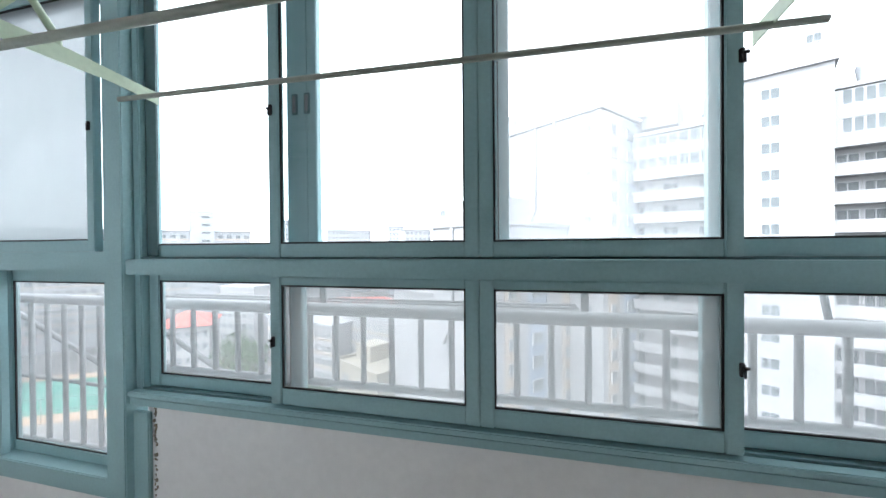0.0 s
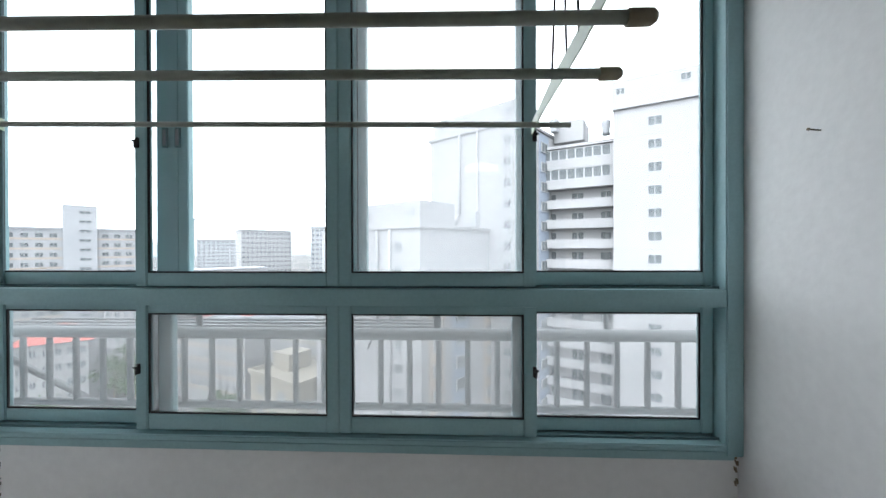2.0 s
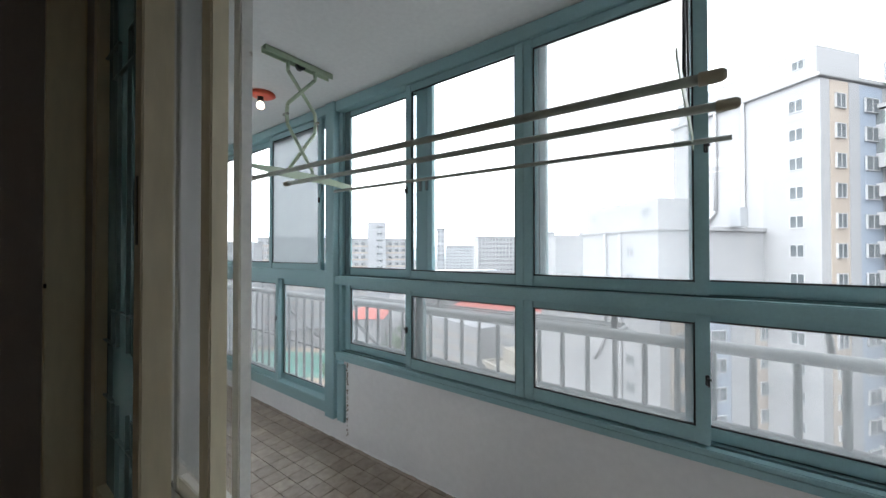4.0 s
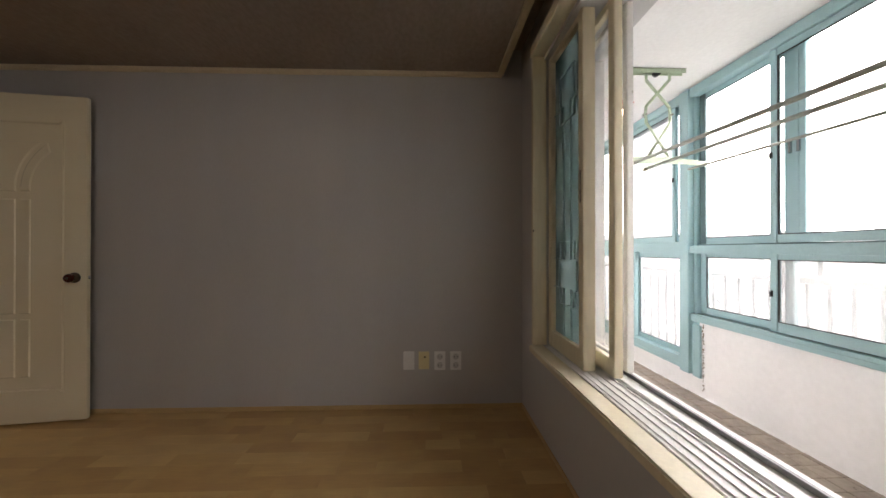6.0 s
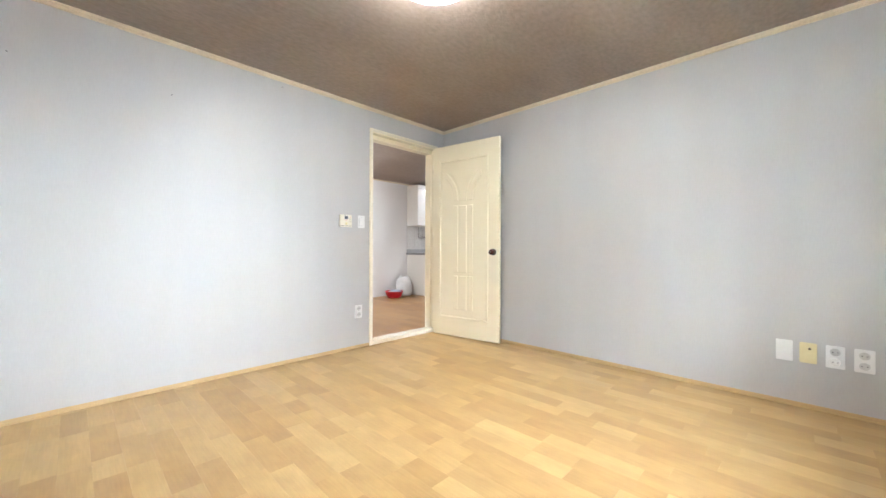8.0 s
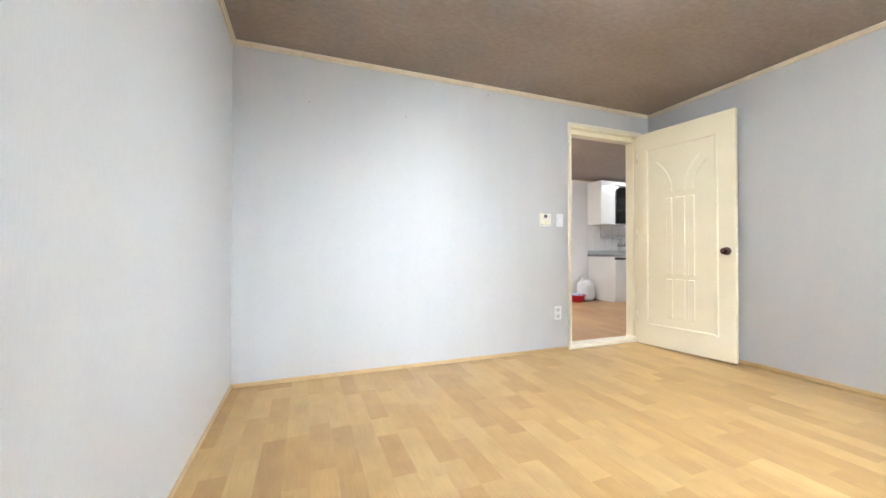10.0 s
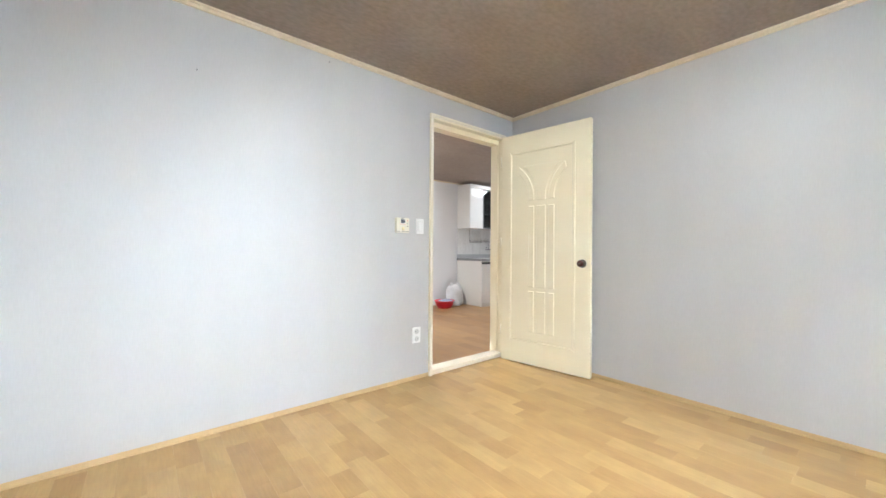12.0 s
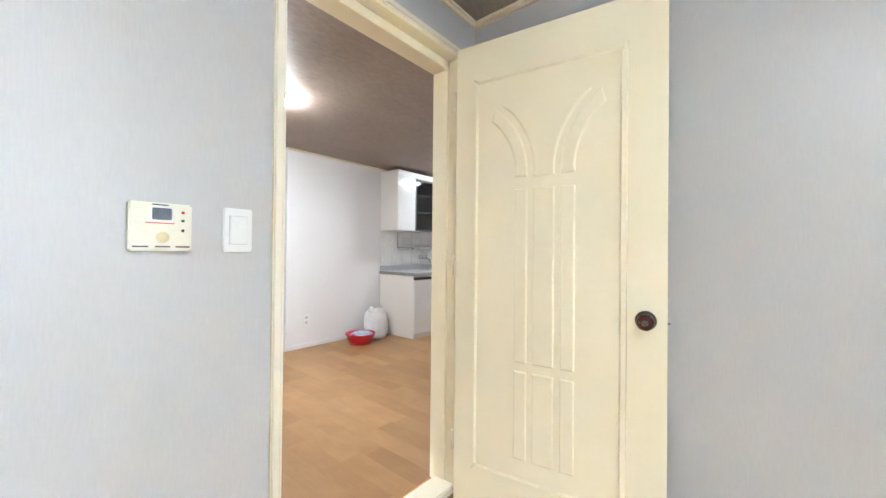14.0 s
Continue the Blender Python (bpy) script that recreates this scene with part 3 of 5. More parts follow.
def bedroom_door():
    W, H, T = 0.808, 2.018, 0.036
    d = thing("door", -0.985, -3.952, -0.005, "open cream gloss door with moulded arch panels and dark knob", "door", kind="structure", rz=98.3)
    d.name = "door_1"
    part("leaf", boxes((0, W, 0, T, 0, H), bevel=0.003), CREAM, d)

    def beam(points, name="panel", depth=0.0065, inset=0.008):
        return part(name, relief(points, depth, inset), CREAM, d)

    # border moulding: four mitred bars
    x0, x1, z0, z1, w = 0.085, 0.688, 0.182, 1.862, 0.026
    beam([(x0, z0), (x0 + w, z0 + w), (x0 + w, z1 - w), (x0, z1)], "border", 0.0105, 0.008)
    beam([(x1, z0), (x1, z1), (x1 - w, z1 - w), (x1 - w, z0 + w)], "border", 0.0105, 0.008)
    beam([(x0, z0), (x1, z0), (x1 - w, z0 + w), (x0 + w, z0 + w)], "border", 0.0105, 0.008)
    beam([(x0, z1), (x0 + w, z1 - w), (x1 - w, z1 - w), (x1, z1)], "border", 0.0105, 0.008)
    for a, b in ((0.276, 0.331), (0.352, 0.437), (0.459, 0.514)):
        for lo, hi in ((0.282, 0.637), (0.669, 1.372)):
            beam([(a, lo), (b, lo), (b, hi), (a, hi)])
    # fanned petals over the panels
    zb = 1.415
    left_in, left_out = arc(-0.02, zb + 0.02, 0.352, -3, 54), arc(-0.02, zb + 0.02, 0.297, -3, 50)
    beam([p for p in left_in] + [p for p in left_out[::-1]])
    right_in, right_out = arc(0.81, zb + 0.02, 0.352, 183, 126), arc(0.81, zb + 0.02, 0.297, 183, 130)
    beam([p for p in right_in] + [p for p in right_out[::-1]])
    mid_l, mid_r = arc(-0.02, zb + 0.02, 0.373, -3, 50), arc(0.81, zb + 0.02, 0.373, 183, 130)
    beam(mid_l + mid_r[::-1])
    # knob
    ks, kz = 0.745, 0.887
    turn = pose(ks, 0, kz, 90, 0, 0)
    k = part("knob", moved(lathe([(0, 0.062), (0.012, 0.062), (0.022, 0.058), (0.0275, 0.046), (0.026, 0.034), (0.016, 0.024), (0.013, 0.016)]), turn), KNOB_WOOD, d, "dark red wood knob")
    part("knob_tip", moved(lathe([(0, 0.0645), (0.008, 0.0645), (0.009, 0.0618), (0.0, 0.0615)], 16), turn), BRONZE, k)
    part("rose", moved(lathe([(0.013, 0.018), (0.03, 0.012), (0.033, 0.004), (0.033, 0.0), (0, 0)]), turn), BRONZE, d, "dark bronze rose plate")
    part("latch", boxes((W - 0.001, W + 0.009, 0.012, 0.024, kz - 0.01, kz + 0.01), bevel=0.002), STEEL, d)
    back = pose(ks, T, kz, -90, 0, 0)
    part("knob", moved(lathe([(0, 0.05), (0.02, 0.048), (0.0275, 0.038), (0.024, 0.026), (0.013, 0.016), (0.031, 0.008), (0.033, 0.0), (0, 0)]), back), KNOB_WOOD, d, "dark red wood knob")
    return d


bedroom_door()

# ---- bedroom window ----


def sash(parent_name, x0, x1, y0, y1, z0, z1, stile, rail, frame_mat, pane_mat, label, category, group, gasket=None, head=None):
    s = thing(parent_name, (x0 + x1) / 2, (y0 + y1) / 2, z0, label, category, group)
    head = head or stile
    inv = s.matrix_world.inverted()
    for a, b in ((x0, x0 + stile), (x1 - stile, x1)):
        part("stile", moved(boxes((a, b, y0, y1, z0, z1), bevel=0.003), inv), frame_mat, s)
    for a, b in ((z0, z0 + rail), (z1 - head, z1)):
        part("rail", moved(boxes((x0 + stile, x1 - stile, y0 + 0.003, y1 - 0.003, a, b), bevel=0.003), inv), frame_mat, s)
    ym = (y0 + y1) / 2
    p = part("pane", moved(boxes((x0 + stile - 0.004, x1 - stile + 0.004, ym - 0.0025, ym + 0.0025, z0 + rail - 0.004, z1 - head + 0.004)), inv), pane_mat, s)
    no_shadow(p)
    if gasket:
        g = 0.006
        xa, xb, za, zb = x0 + stile, x1 - stile, z0 + rail, z1 - head
        for b in ((xa, xa + g, za, zb), (xb - g, xb, za, zb), (xa + g, xb - g, za, za + g), (xa + g, xb - g, zb - g, zb)):
            part("gasket", moved(boxes((b[0], b[1], y0 + 0.006, ym - 0.003, b[2], b[3])), inv), gasket, s)
    return s, inv


def bedroom_window():
    w = thing("window", (WIN_L + WIN_R) / 2, YN, WIN_B, "cream painted wooden sliding window frame with worn sill tracks", "window frame", kind="structure")
    w.name = "window_1"
    inv = w.matrix_world.inverted()
    f = 0.0115
    yi = -0.437
    part("jamb", moved(boxes((WIN_L, WIN_L + 0.03, yi, -0.362, WIN_B, WIN_T), (WIN_L, WIN_L + 0.011, -0.361, -0.19, WIN_B, WIN_T), bevel=0.003), inv), WOOD_FRAME, w)
    part("jamb", moved(boxes((WIN_R - 0.03, WIN_R, yi, -0.362, WIN_B, WIN_T), (WIN_R - 0.011, WIN_R, -0.361, -0.19, WIN_B, WIN_T), bevel=0.003), inv), WOOD_FRAME, w)
    part("head", moved(boxes((WIN_L, WIN_R, yi - 0.006, -0.19, WIN_T, WIN_T + 0.06), bevel=0.004), inv), WOOD_FRAME, w)
    part("window_sill", moved(boxes((WIN_L - 0.008, WIN_R + 0.008, yi - 0.012, -0.37, WIN_B - 0.045, WIN_B - 0.006), bevel=0.006), inv), WOOD_FRAME, w, "cream painted sill board")
    part("track_bed", moved(boxes((WIN_L + f, WIN_R - f, -0.369, -0.252, WIN_B - 0.03, WIN_B - 0.0055), (WIN_L + f, WIN_R - f, -0.238, -0.19, WIN_B - 0.03, WIN_B - 0.0055), bevel=0.002), inv), WHITE_SILL, w, "worn pale sill tracks")
    for y in (-0.352, -0.322, -0.29, -0.26, -0.229):
        part("rail", moved(boxes((WIN_L + f, WIN_R - f, y - 0.0045, y + 0.0045, WIN_B - 0.0057, WIN_B - 0.0015), bevel=0.0015), inv), WHITE_SILL, w)
    # white metal frame on the balcony side
    for a, b in ((WIN_L, WIN_L + 0.035), (WIN_R - 0.035, WIN_R)):
        part("metal_jamb", moved(boxes((a, b, -0.187, YB + 0.01, WIN_B, WIN_T), bevel=0.003), inv), WHITE_SILL, w)
    part("metal_head", moved(boxes((WIN_L, WIN_R, -0.187, YB + 0.01, WIN_T, WIN_T + 0.05), bevel=0.003), inv), WHITE_SILL, w)
    part("metal_sill", moved(boxes((WIN_L, WIN_R, -0.1895, -0.125, 0.4705, WIN_B - 0.012), (WIN_L, WIN_R, -0.1245, YB + 0.008, 0.4705, 0.481), bevel=0.003), inv), WHITE_SILL, w, "white painted outer sill")
    part("track", moved(boxes((WIN_L + 0.035, WIN_R - 0.035, -0.168, -0.158, WIN_B - 0.0118, WIN_B + 0.004)), inv), ALU, w)
    part("screw_hole", moved(tubes(((WIN_L + 0.032, yi - 0.001, 1.16), (WIN_L + 0.032, yi + 0.004, 1.16)), r=0.006), inv), BLACK, w)
    return w


bedroom_window()


def lattice(parent, inv, x0, x1, z0, z1, y):
    """A symmetric fretwork of thin bars with small square jogs on a frosted pane."""
    a, b = x0 + 0.085, x1 - 0.085
    g, r = 0.048, 0.0018

    def bar(p, q):
        bm = boxes((min(p[0], q[0]) - r, max(p[0], q[0]) + r, y - 0.004, y + 0.004, min(p[1], q[1]) - r, max(p[1], q[1]) + r))
        part("lattice_bar", moved(bm, inv), LATTICE, parent, "dark green lattice bar")

    for xa, s in ((a, -1), (b, 1)):
        bar((xa - s * g, z0), (xa - s * g, 0.79))
        bar((xa, 0.79), (xa, 0.855))
        bar((xa, 0.862), (xa + s * 0.1, 0.862))
        bar((xa - s * g, 0.79), (xa - s * g, 0.862))
        bar((xa + s * 0.022, 0.87), (xa + s * 0.022, 1.0))
        bar((xa, 1.01), (xa + s * 0.1, 1.01))
        bar((xa, 1.01), (xa, 1.09))
        bar((xa - s * g, 1.01), (xa - s * g, 1.685))
        bar((xa, 1.70), (xa, 1.765))
        bar((xa - s * g, 1.70), (xa - s * g, 1.765))
        bar((xa - s * g, 1.772), (xa + s * 0.1, 1.772))
        bar((xa, 1.78), (xa, 1.93))
    bar((a, 0.782), (b, 0.782))
    bar((a, 1.097), (b, 1.097))
    bar((a, 1.692), (b, 1.692))
    bar((a, 1.937), (b, 1.937))


s, inv = sash("sliding_window", WIN_L + 0.012, -0.277, -0.347, -0.292, WIN_B + 0.001, WIN_T - 0.004, 0.048, 0.085, WOOD_FRAME, FROSTED,
              "cream wooden sash with frosted glass and dark lattice bars", "window sash", "sashes of the bedroom window")
lattice(s, inv, WIN_L + 0.06, -0.329, WIN_B + 0.086, WIN_T - 0.056, -0.3265)
part("finger_pull", moved(boxes((-0.3095, -0.2965, -0.3485, -0.3455, 1.26, 1.40)), inv), BRONZE, s)
sash("sliding_window", -0.64, -0.186, -0.257, -0.222, WIN_B + 0.001, WIN_T - 0.004, 0.05, 0.07, WOOD_FRAME, CLEAR, "cream wooden sash with clear glass, slid aside", "window sash", "sashes of the bedroom window")
sash("sliding_window", -0.66, -0.237, -0.177, -0.148, WIN_B + 0.0045, WIN_T - 0.004, 0.035, 0.05, WHITE_SILL, CLEAR, "white metal outer sash with clear glass", "window sash", "sashes of the bedroom window")
s, inv = sash("sliding_window", 0.787, WIN_R - 0.0125, -0.318, -0.283, WIN_B + 0.001, WIN_T - 0.004, 0.052, 0.085, WOOD_FRAME, FROSTED,
              "cream wooden sash with frosted glass and a recessed finger pull", "window sash", "sashes of the bedroom window")
lattice(s, inv, 0.86, WIN_R - 0.06, WIN_B + 0.086, WIN_T - 0.056, -0.3075)


def stadium(x0, x1, z0, z1, y0, y1):
    bm = bmesh.new()
    r, cx = (x1 - x0) / 2, (x0 + x1) / 2
    pts = [(cx + r * math.cos(math.pi * i / 8), z1 - r + r * math.sin(math.pi * i / 8)) for i in range(9)] + [(cx - r * math.cos(math.pi * i / 8), z0 + r - r * math.sin(math.pi * i / 8)) for i in range(9)]
    a, b = [bm.verts.new((x, y0, z)) for x, z in pts], [bm.verts.new((x, y1, z)) for x, z in pts]
    for i in range(len(pts)):
        j = (i + 1) % len(pts)
        bm.faces.new((a[i], a[j], b[j], b[i]))
    bm.faces.new(a[::-1])
    bm.faces.new(b)
    return bm


# no hollow is cut: the brown rim paints the shade round the recess
fp = part("finger_pull", moved(stadium(0.807, 0.821, 1.203, 1.298, -0.3195, -0.317), inv), FINGER, s, "finger pull with its shaded recess edge painted as a brown rim")
part("recess", moved(stadium(0.8085, 0.8195, 1.2045, 1.2965, -0.3205, -0.3196), inv), WOOD_FRAME, fp)
sash("sliding_window", 0.775, WIN_R - 0.06, -0.257, -0.222, WIN_B + 0.001, WIN_T - 0.004, 0.05, 0.07, WOOD_FRAME, CLEAR, "cream wooden sash with clear glass, slid aside", "window sash", "sashes of the bedroom window")
sash("sliding_window", 0.82, WIN_R - 0.04, -0.177, -0.148, WIN_B + 0.0045, WIN_T - 0.004, 0.035, 0.05, WHITE_SILL, CLEAR, "white metal outer sash with clear glass", "window sash", "sashes of the bedroom window")

# ---- balcony glazing ----


def glazing_frame():
    g = thing("window", -0.1, YG, 0.5, "teal painted aluminium frame of the enclosed balcony", "window frame", kind="structure")
    g.name = "window_2"
    inv = g.matrix_world.inverted()

    def bar(name, *b, bevel=0.004):
        return part(name, moved(boxes(*b, bevel=bevel), inv), TEAL, g)

    y1 = YG + 0.105
    bar("end_post", (1.231, BAL_E - 0.002, YG, y1, 0.54, BAL_C - 0.002))
    bar("post", (-1.516, -1.419, YG - 0.012, y1, 0.125, BAL_C - 0.002))
    bar("post_channel", (-1.419, -1.385, YG + 0.03, y1, 0.58, 2.2))
    bar("post_foot", (-1.412, -1.335, YG + 0.012, 0.9848, 0.115, 0.50))
    bar("transom", (-1.419, 1.2305, YG - 0.004, y1, 1.0295, 1.088))
    bar("transom_groove", (-1.385, 1.23, YG + 0.05, YG + 0.056, 1.088, 1.094), bevel=0.001)
    bar("head", (-1.419, 1.2305, YG, y1, 2.205, BAL_C - 0.002))
    bar("sill", (-1.419, 1.2305, YG - 0.004, y1, 0.559, 0.58))
    bar("sill_skirt", (-1.419, 1.262, YG + 0.004, 0.9849, 0.526, 0.5585))
    # added dark strip: stands for the shade on the stile next to the post
    part("shade_strip", moved(boxes((-1.381, -1.328, YG + 0.0515, YG + 0.0575, 1.1, 2.2), bevel=0.001), inv), TEAL_DARK, g, "dark teal strip painted for the shade beside the post")
    # tall window beside the post
    bar("transom", (BAL_W, -1.516, YG, y1, 1.04, 1.118))
    bar("head", (BAL_W, -1.516, YG, y1, 2.205, BAL_C - 0.002))
    bar("sill", (BAL_W, -1.516, YG, y1, 0.165, 0.225))
    bar("sill_skirt", (BAL_W, -1.516, YG + 0.01, 0.9849, 0.135, 0.1645))
    bar("end_post", (BAL_W, BAL_W + 0.06, YG + 0.001, y1, 0.225, 1.04))
    bar("end_post", (BAL_W, BAL_W + 0.06, YG + 0.001, y1, 1.118, 2.205))
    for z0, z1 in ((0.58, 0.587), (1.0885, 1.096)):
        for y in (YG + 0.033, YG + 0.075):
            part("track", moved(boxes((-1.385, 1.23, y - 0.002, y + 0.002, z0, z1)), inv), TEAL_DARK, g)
    return g


glazing_frame()
GL = "sashes of the balcony glazing"
FRONT, BACK = (YG + 0.012, YG + 0.042), (YG + 0.058, YG + 0.088)


def glaze(x0, x1, track, z0, z1, pane, label, st=0.042, rail=0.045, head=None):
    return sash("balcony_window", x0, x1, track[0], track[1], z0, z1, st, rail, TEAL, pane, label, "window sash", GL, RUBBER, head)


UZ, LZ = (1.0965, 2.204), (0.5875, 1.029)
s, inv = glaze(-1.384, -0.625, BACK, *UZ, TINTED, "teal aluminium upper sash with clear glass", 0.036)
part("pull_stile", moved(boxes((-0.745, -0.661, BACK[0] + 0.001, BACK[1] - 0.001, 1.142, 2.167), bevel=0.003), inv), TEAL, s, "wide teal pull stile")
glaze(-0.785, -0.0565, FRONT, *UZ, TINTED, "teal aluminium upper sash with clear glass")
glaze(-0.0555, 0.62, FRONT, *UZ, VEILED, "teal aluminium upper sash with dusty glass")
glaze(-0.035, 0.03, BACK, *UZ, TINTED, "narrow teal stile of a sash behind", 0.03)
glaze(0.56, 1.2295, BACK, *UZ, TINTED, "teal aluminium upper sash with clear glass", 0.032)
glaze(-1.384, -0.69, BACK, *LZ, DUSTY, "teal aluminium lower sash with dusty glass", 0.05, head=0.026)
glaze(-0.785, -0.0565, FRONT, *LZ, HAZY, "teal aluminium lower sash with hazy glass", rail=0.056, head=0.029)
glaze(-0.0555, 0.62, FRONT, *LZ, HAZY, "teal aluminium lower sash with hazy glass", rail=0.056, head=0.029)
glaze(0.545, 1.2295, BACK, *LZ, DUSTY, "teal aluminium lower sash with dusty glass", 0.04, head=0.026)
LUZ, LLZ = (1.119, 2.204), (0.2255, 1.0395)
glaze(-2.32, -1.595, FRONT, *LUZ, GRIMY, "teal aluminium upper sash of the tall window")
glaze(-3.535, -1.52, BACK, *LUZ, TINTED, "teal aluminium upper sash of the tall window", 0.05)
glaze(-2.23, -1.52, BACK, *LLZ, DUSTY, "tall teal aluminium lower sash with dusty glass", 0.05)
glaze(-3.535, -2.17, FRONT, *LLZ, DUSTY, "tall teal aluminium lower sash with dusty glass")


def sash_latch(x, y, z, s=1):
    """A small black crescent latch on a stile."""
    o = thing("sash_latch", x, y, z, "small black crescent latch on a teal stile", "latch", "sash latches")
    part("body", boxes((-0.006, 0.006, -0.009, 0.0, -0.018, 0.018), bevel=0.002), BLACK, o)
    bm = bmesh.new()
    tube(bm, (0, -0.01, 0.004), (s * 0.013, -0.011, 0.006), 0.006, 8, 0.004)
    tube(bm, (s * 0.002, -0.01, 0.002), (s * 0.004, -0.011, -0.02), 0.005, 8, 0.0035)
    part("lever", bm, BLACK, o)
    return o


for x, z, s_ in ((0.612, 1.602, 1), (0.612, 0.81, 1), (-0.77, 1.60, -1), (-0.77, 0.805, -1), (-1.615, 1.62, 1), (-2.192, 0.72, 1)):
    sash_latch(x, YG + 0.0115, z, s_)
for x in (-0.708, -0.66):
    o = thing("sash_pull", x, YG + 0.055, 1.63, "small dark recessed pull on a teal stile", "pull", "sash pulls")
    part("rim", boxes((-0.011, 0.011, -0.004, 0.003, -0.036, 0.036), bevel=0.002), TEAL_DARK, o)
    part("recess", boxes((-0.006, 0.006, -0.005, -0.0041, -0.028, 0.028)), ALU, o)

# ---- drying rack under the balcony ceiling ----


def drying_rack():
    r = thing("drying_rack", -0.25, 0.55, BAL_C, "pale green ceiling drying rack with three long rods", "drying rack")
    inv = r.matrix_world.inverted()

    def add(name, bm, m, parent=r, label=""):
        return part(name, moved(bm, inv), m, parent, label)

    xw, xe, zr = -1.12, 0.62, 1.60
    add("ceiling_plate", boxes((xw - 0.05, xw - 0.045, 0.33, 0.72, BAL_C - 0.03, BAL_C), (xw - 0.01, xw - 0.005, 0.33, 0.72, BAL_C - 0.03, BAL_C), (xw - 0.05, xw - 0.005, 0.33, 0.72, BAL_C - 0.006, BAL_C - 0.0005)), GREEN_METAL)
    add("pulley", tubes(((xw - 0.044, 0.53, BAL_C - 0.025), (xw - 0.011, 0.53, BAL_C - 0.025)), r=0.022, n=16), BLACK)
    # two stacked scissor pairs, flat bent bars
    ym, top, mid, low = 0.535, BAL_C - 0.025, 1.965, zr + 0.045

    def bent(points, x, name="scissor_arm"):
        bm = bmesh.new()
        for p, q in zip(points, points[1:]):
            tube(bm, (x, *p), (x, *q), 0.0095, 8)
        add(name, bm, GREEN_METAL)

    for sgn, x in ((1, xw - 0.03), (-1, xw - 0.014)):
        bent([(ym - sgn * 0.075, top), (ym - sgn * 0.075, top - 0.05), (ym + sgn * 0.085, mid + 0.055), (ym + sgn * 0.09, mid)], x)
        bent([(ym + sgn * 0.09, mid), (ym + sgn * 0.085, mid - 0.055), (ym - sgn * 0.06, low + 0.05), (ym - sgn * 0.065, low)], x)
    for y in (ym - 0.09, ym + 0.09):
        add("pivot", tubes(((xw - 0.04, y, mid), (xw - 0.004, y, mid)), r=0.008), ROD_METAL)
    # the lower cross bracket that carries the rods
    def bracket(x, up=0.0):
        bm = bmesh.new()
        prof = [(0.245, 0.018), (0.40, 0.0), (0.55, -0.004), (0.72, -0.006), (0.855, -0.022), (0.855, 0.016), (0.62, 0.038), (0.42, 0.042), (0.245, 0.034)]
        a = [bm.verts.new((x - 0.0015, y, zr + z + up)) for y, z in prof]
        b = [bm.verts.new((x + 0.0015, y, zr + z + up)) for y, z in prof]
        for i in range(len(prof)):
            j = (i + 1) % len(prof)
            bm.faces.new((a[i], a[j], b[j], b[i]))
        bm.faces.new(a[::-1])
        bm.faces.new(b)
        return add("bracket", bm, GREEN_METAL)

    bracket(xw, 0.034)
    bracket(xe - 0.038, -0.006)
    dz = 0.034
    for y, rad, x1, z in ((0.30, 0.0105, 0.645, zr - 0.021), (0.479, 0.0105, 0.672, zr - 0.022), (0.79, 0.008, 0.678, zr - 0.02)):
        rod = add("rod", tubes(((-1.2, y, z + dz), (x1, y, z)), r=rad, n=14), ROD_METAL, r, "long grey-green tube")
        for xx in (-1.2, x1):
            s_ = 1 if xx > 0 else -1
            if rad > 0.009:
                add("rod_cap", moved(lathe([(0, 0.014), (0.008, 0.013), (rad + 0.0025, 0.006), (rad + 0.003, -0.03), (rad, -0.032)], 16), pose(xx, y, z + (0 if s_ > 0 else dz), 0, 90 * s_, 0)), CAP, rod, "tan plastic end cap")
    # cords that hang the other end from the ceiling
    xc = xe - 0.038
    for y0, y1 in ((0.50, 0.42), (0.52, 0.62)):
        add("cord", tubes(((xc, y0, BAL_C - 0.02), (xc, y1, zr + 0.03)), r=0.0028, n=6), BLACK)
    add("cord", tubes(((xc - 0.004, 0.51, BAL_C - 0.02), (xc - 0.002, 0.515, 1.9)), ((xc - 0.002, 0.515, 1.9), (xc, 0.50, zr + 0.035)), r=0.0025, n=6), BLACK)
    add("ceiling_hook", boxes((xc - 0.02, xc + 0.02, 0.47, 0.55, BAL_C - 0.022, BAL_C - 0.0005), bevel=0.003), GREEN_METAL)
    return r


drying_rack()


def balcony_lamp():
    o = thing("ceiling_lamp", -1.70, 0.60, BAL_C, "round orange-red balcony ceiling lamp with a small lit bulb", "lamp")
    part("plate", lathe([(0, -0.001), (0.075, -0.001), (0.078, -0.012), (0.06, -0.022), (0.05, -0.024), (0, -0.024)]), RED_LAMP, o)
    part("socket", moved(lathe([(0, 0.0), (0.018, 0.0), (0.018, -0.03), (0.0, -0.03)], 16), pose(-0.005, -0.01, -0.024)), BLACK, o)
    part("bulb", moved(lathe([(0, -0.075), (0.014, -0.07), (0.024, -0.055), (0.022, -0.035), (0.01, -0.02), (0, -0.02)], 20), pose(-0.005, -0.01, -0.032)), BULB_GLOW, o, "small warm lit bulb")
    return o


balcony_lamp()

# ---- sockets, switches, thermostat ----


def wall_plate(name, x, y, z, rz, w, h, mat, label, category, group=""):
    """A plate whose back lies on the wall; rz turns its front, which looks along -y."""
    o = thing(name, x, y, z, label, category, group, rz=rz)
    part("plate", boxes((-w / 2, w / 2, -0.009, 0, -h / 2, h / 2), bevel=0.003), mat, o)
    return o


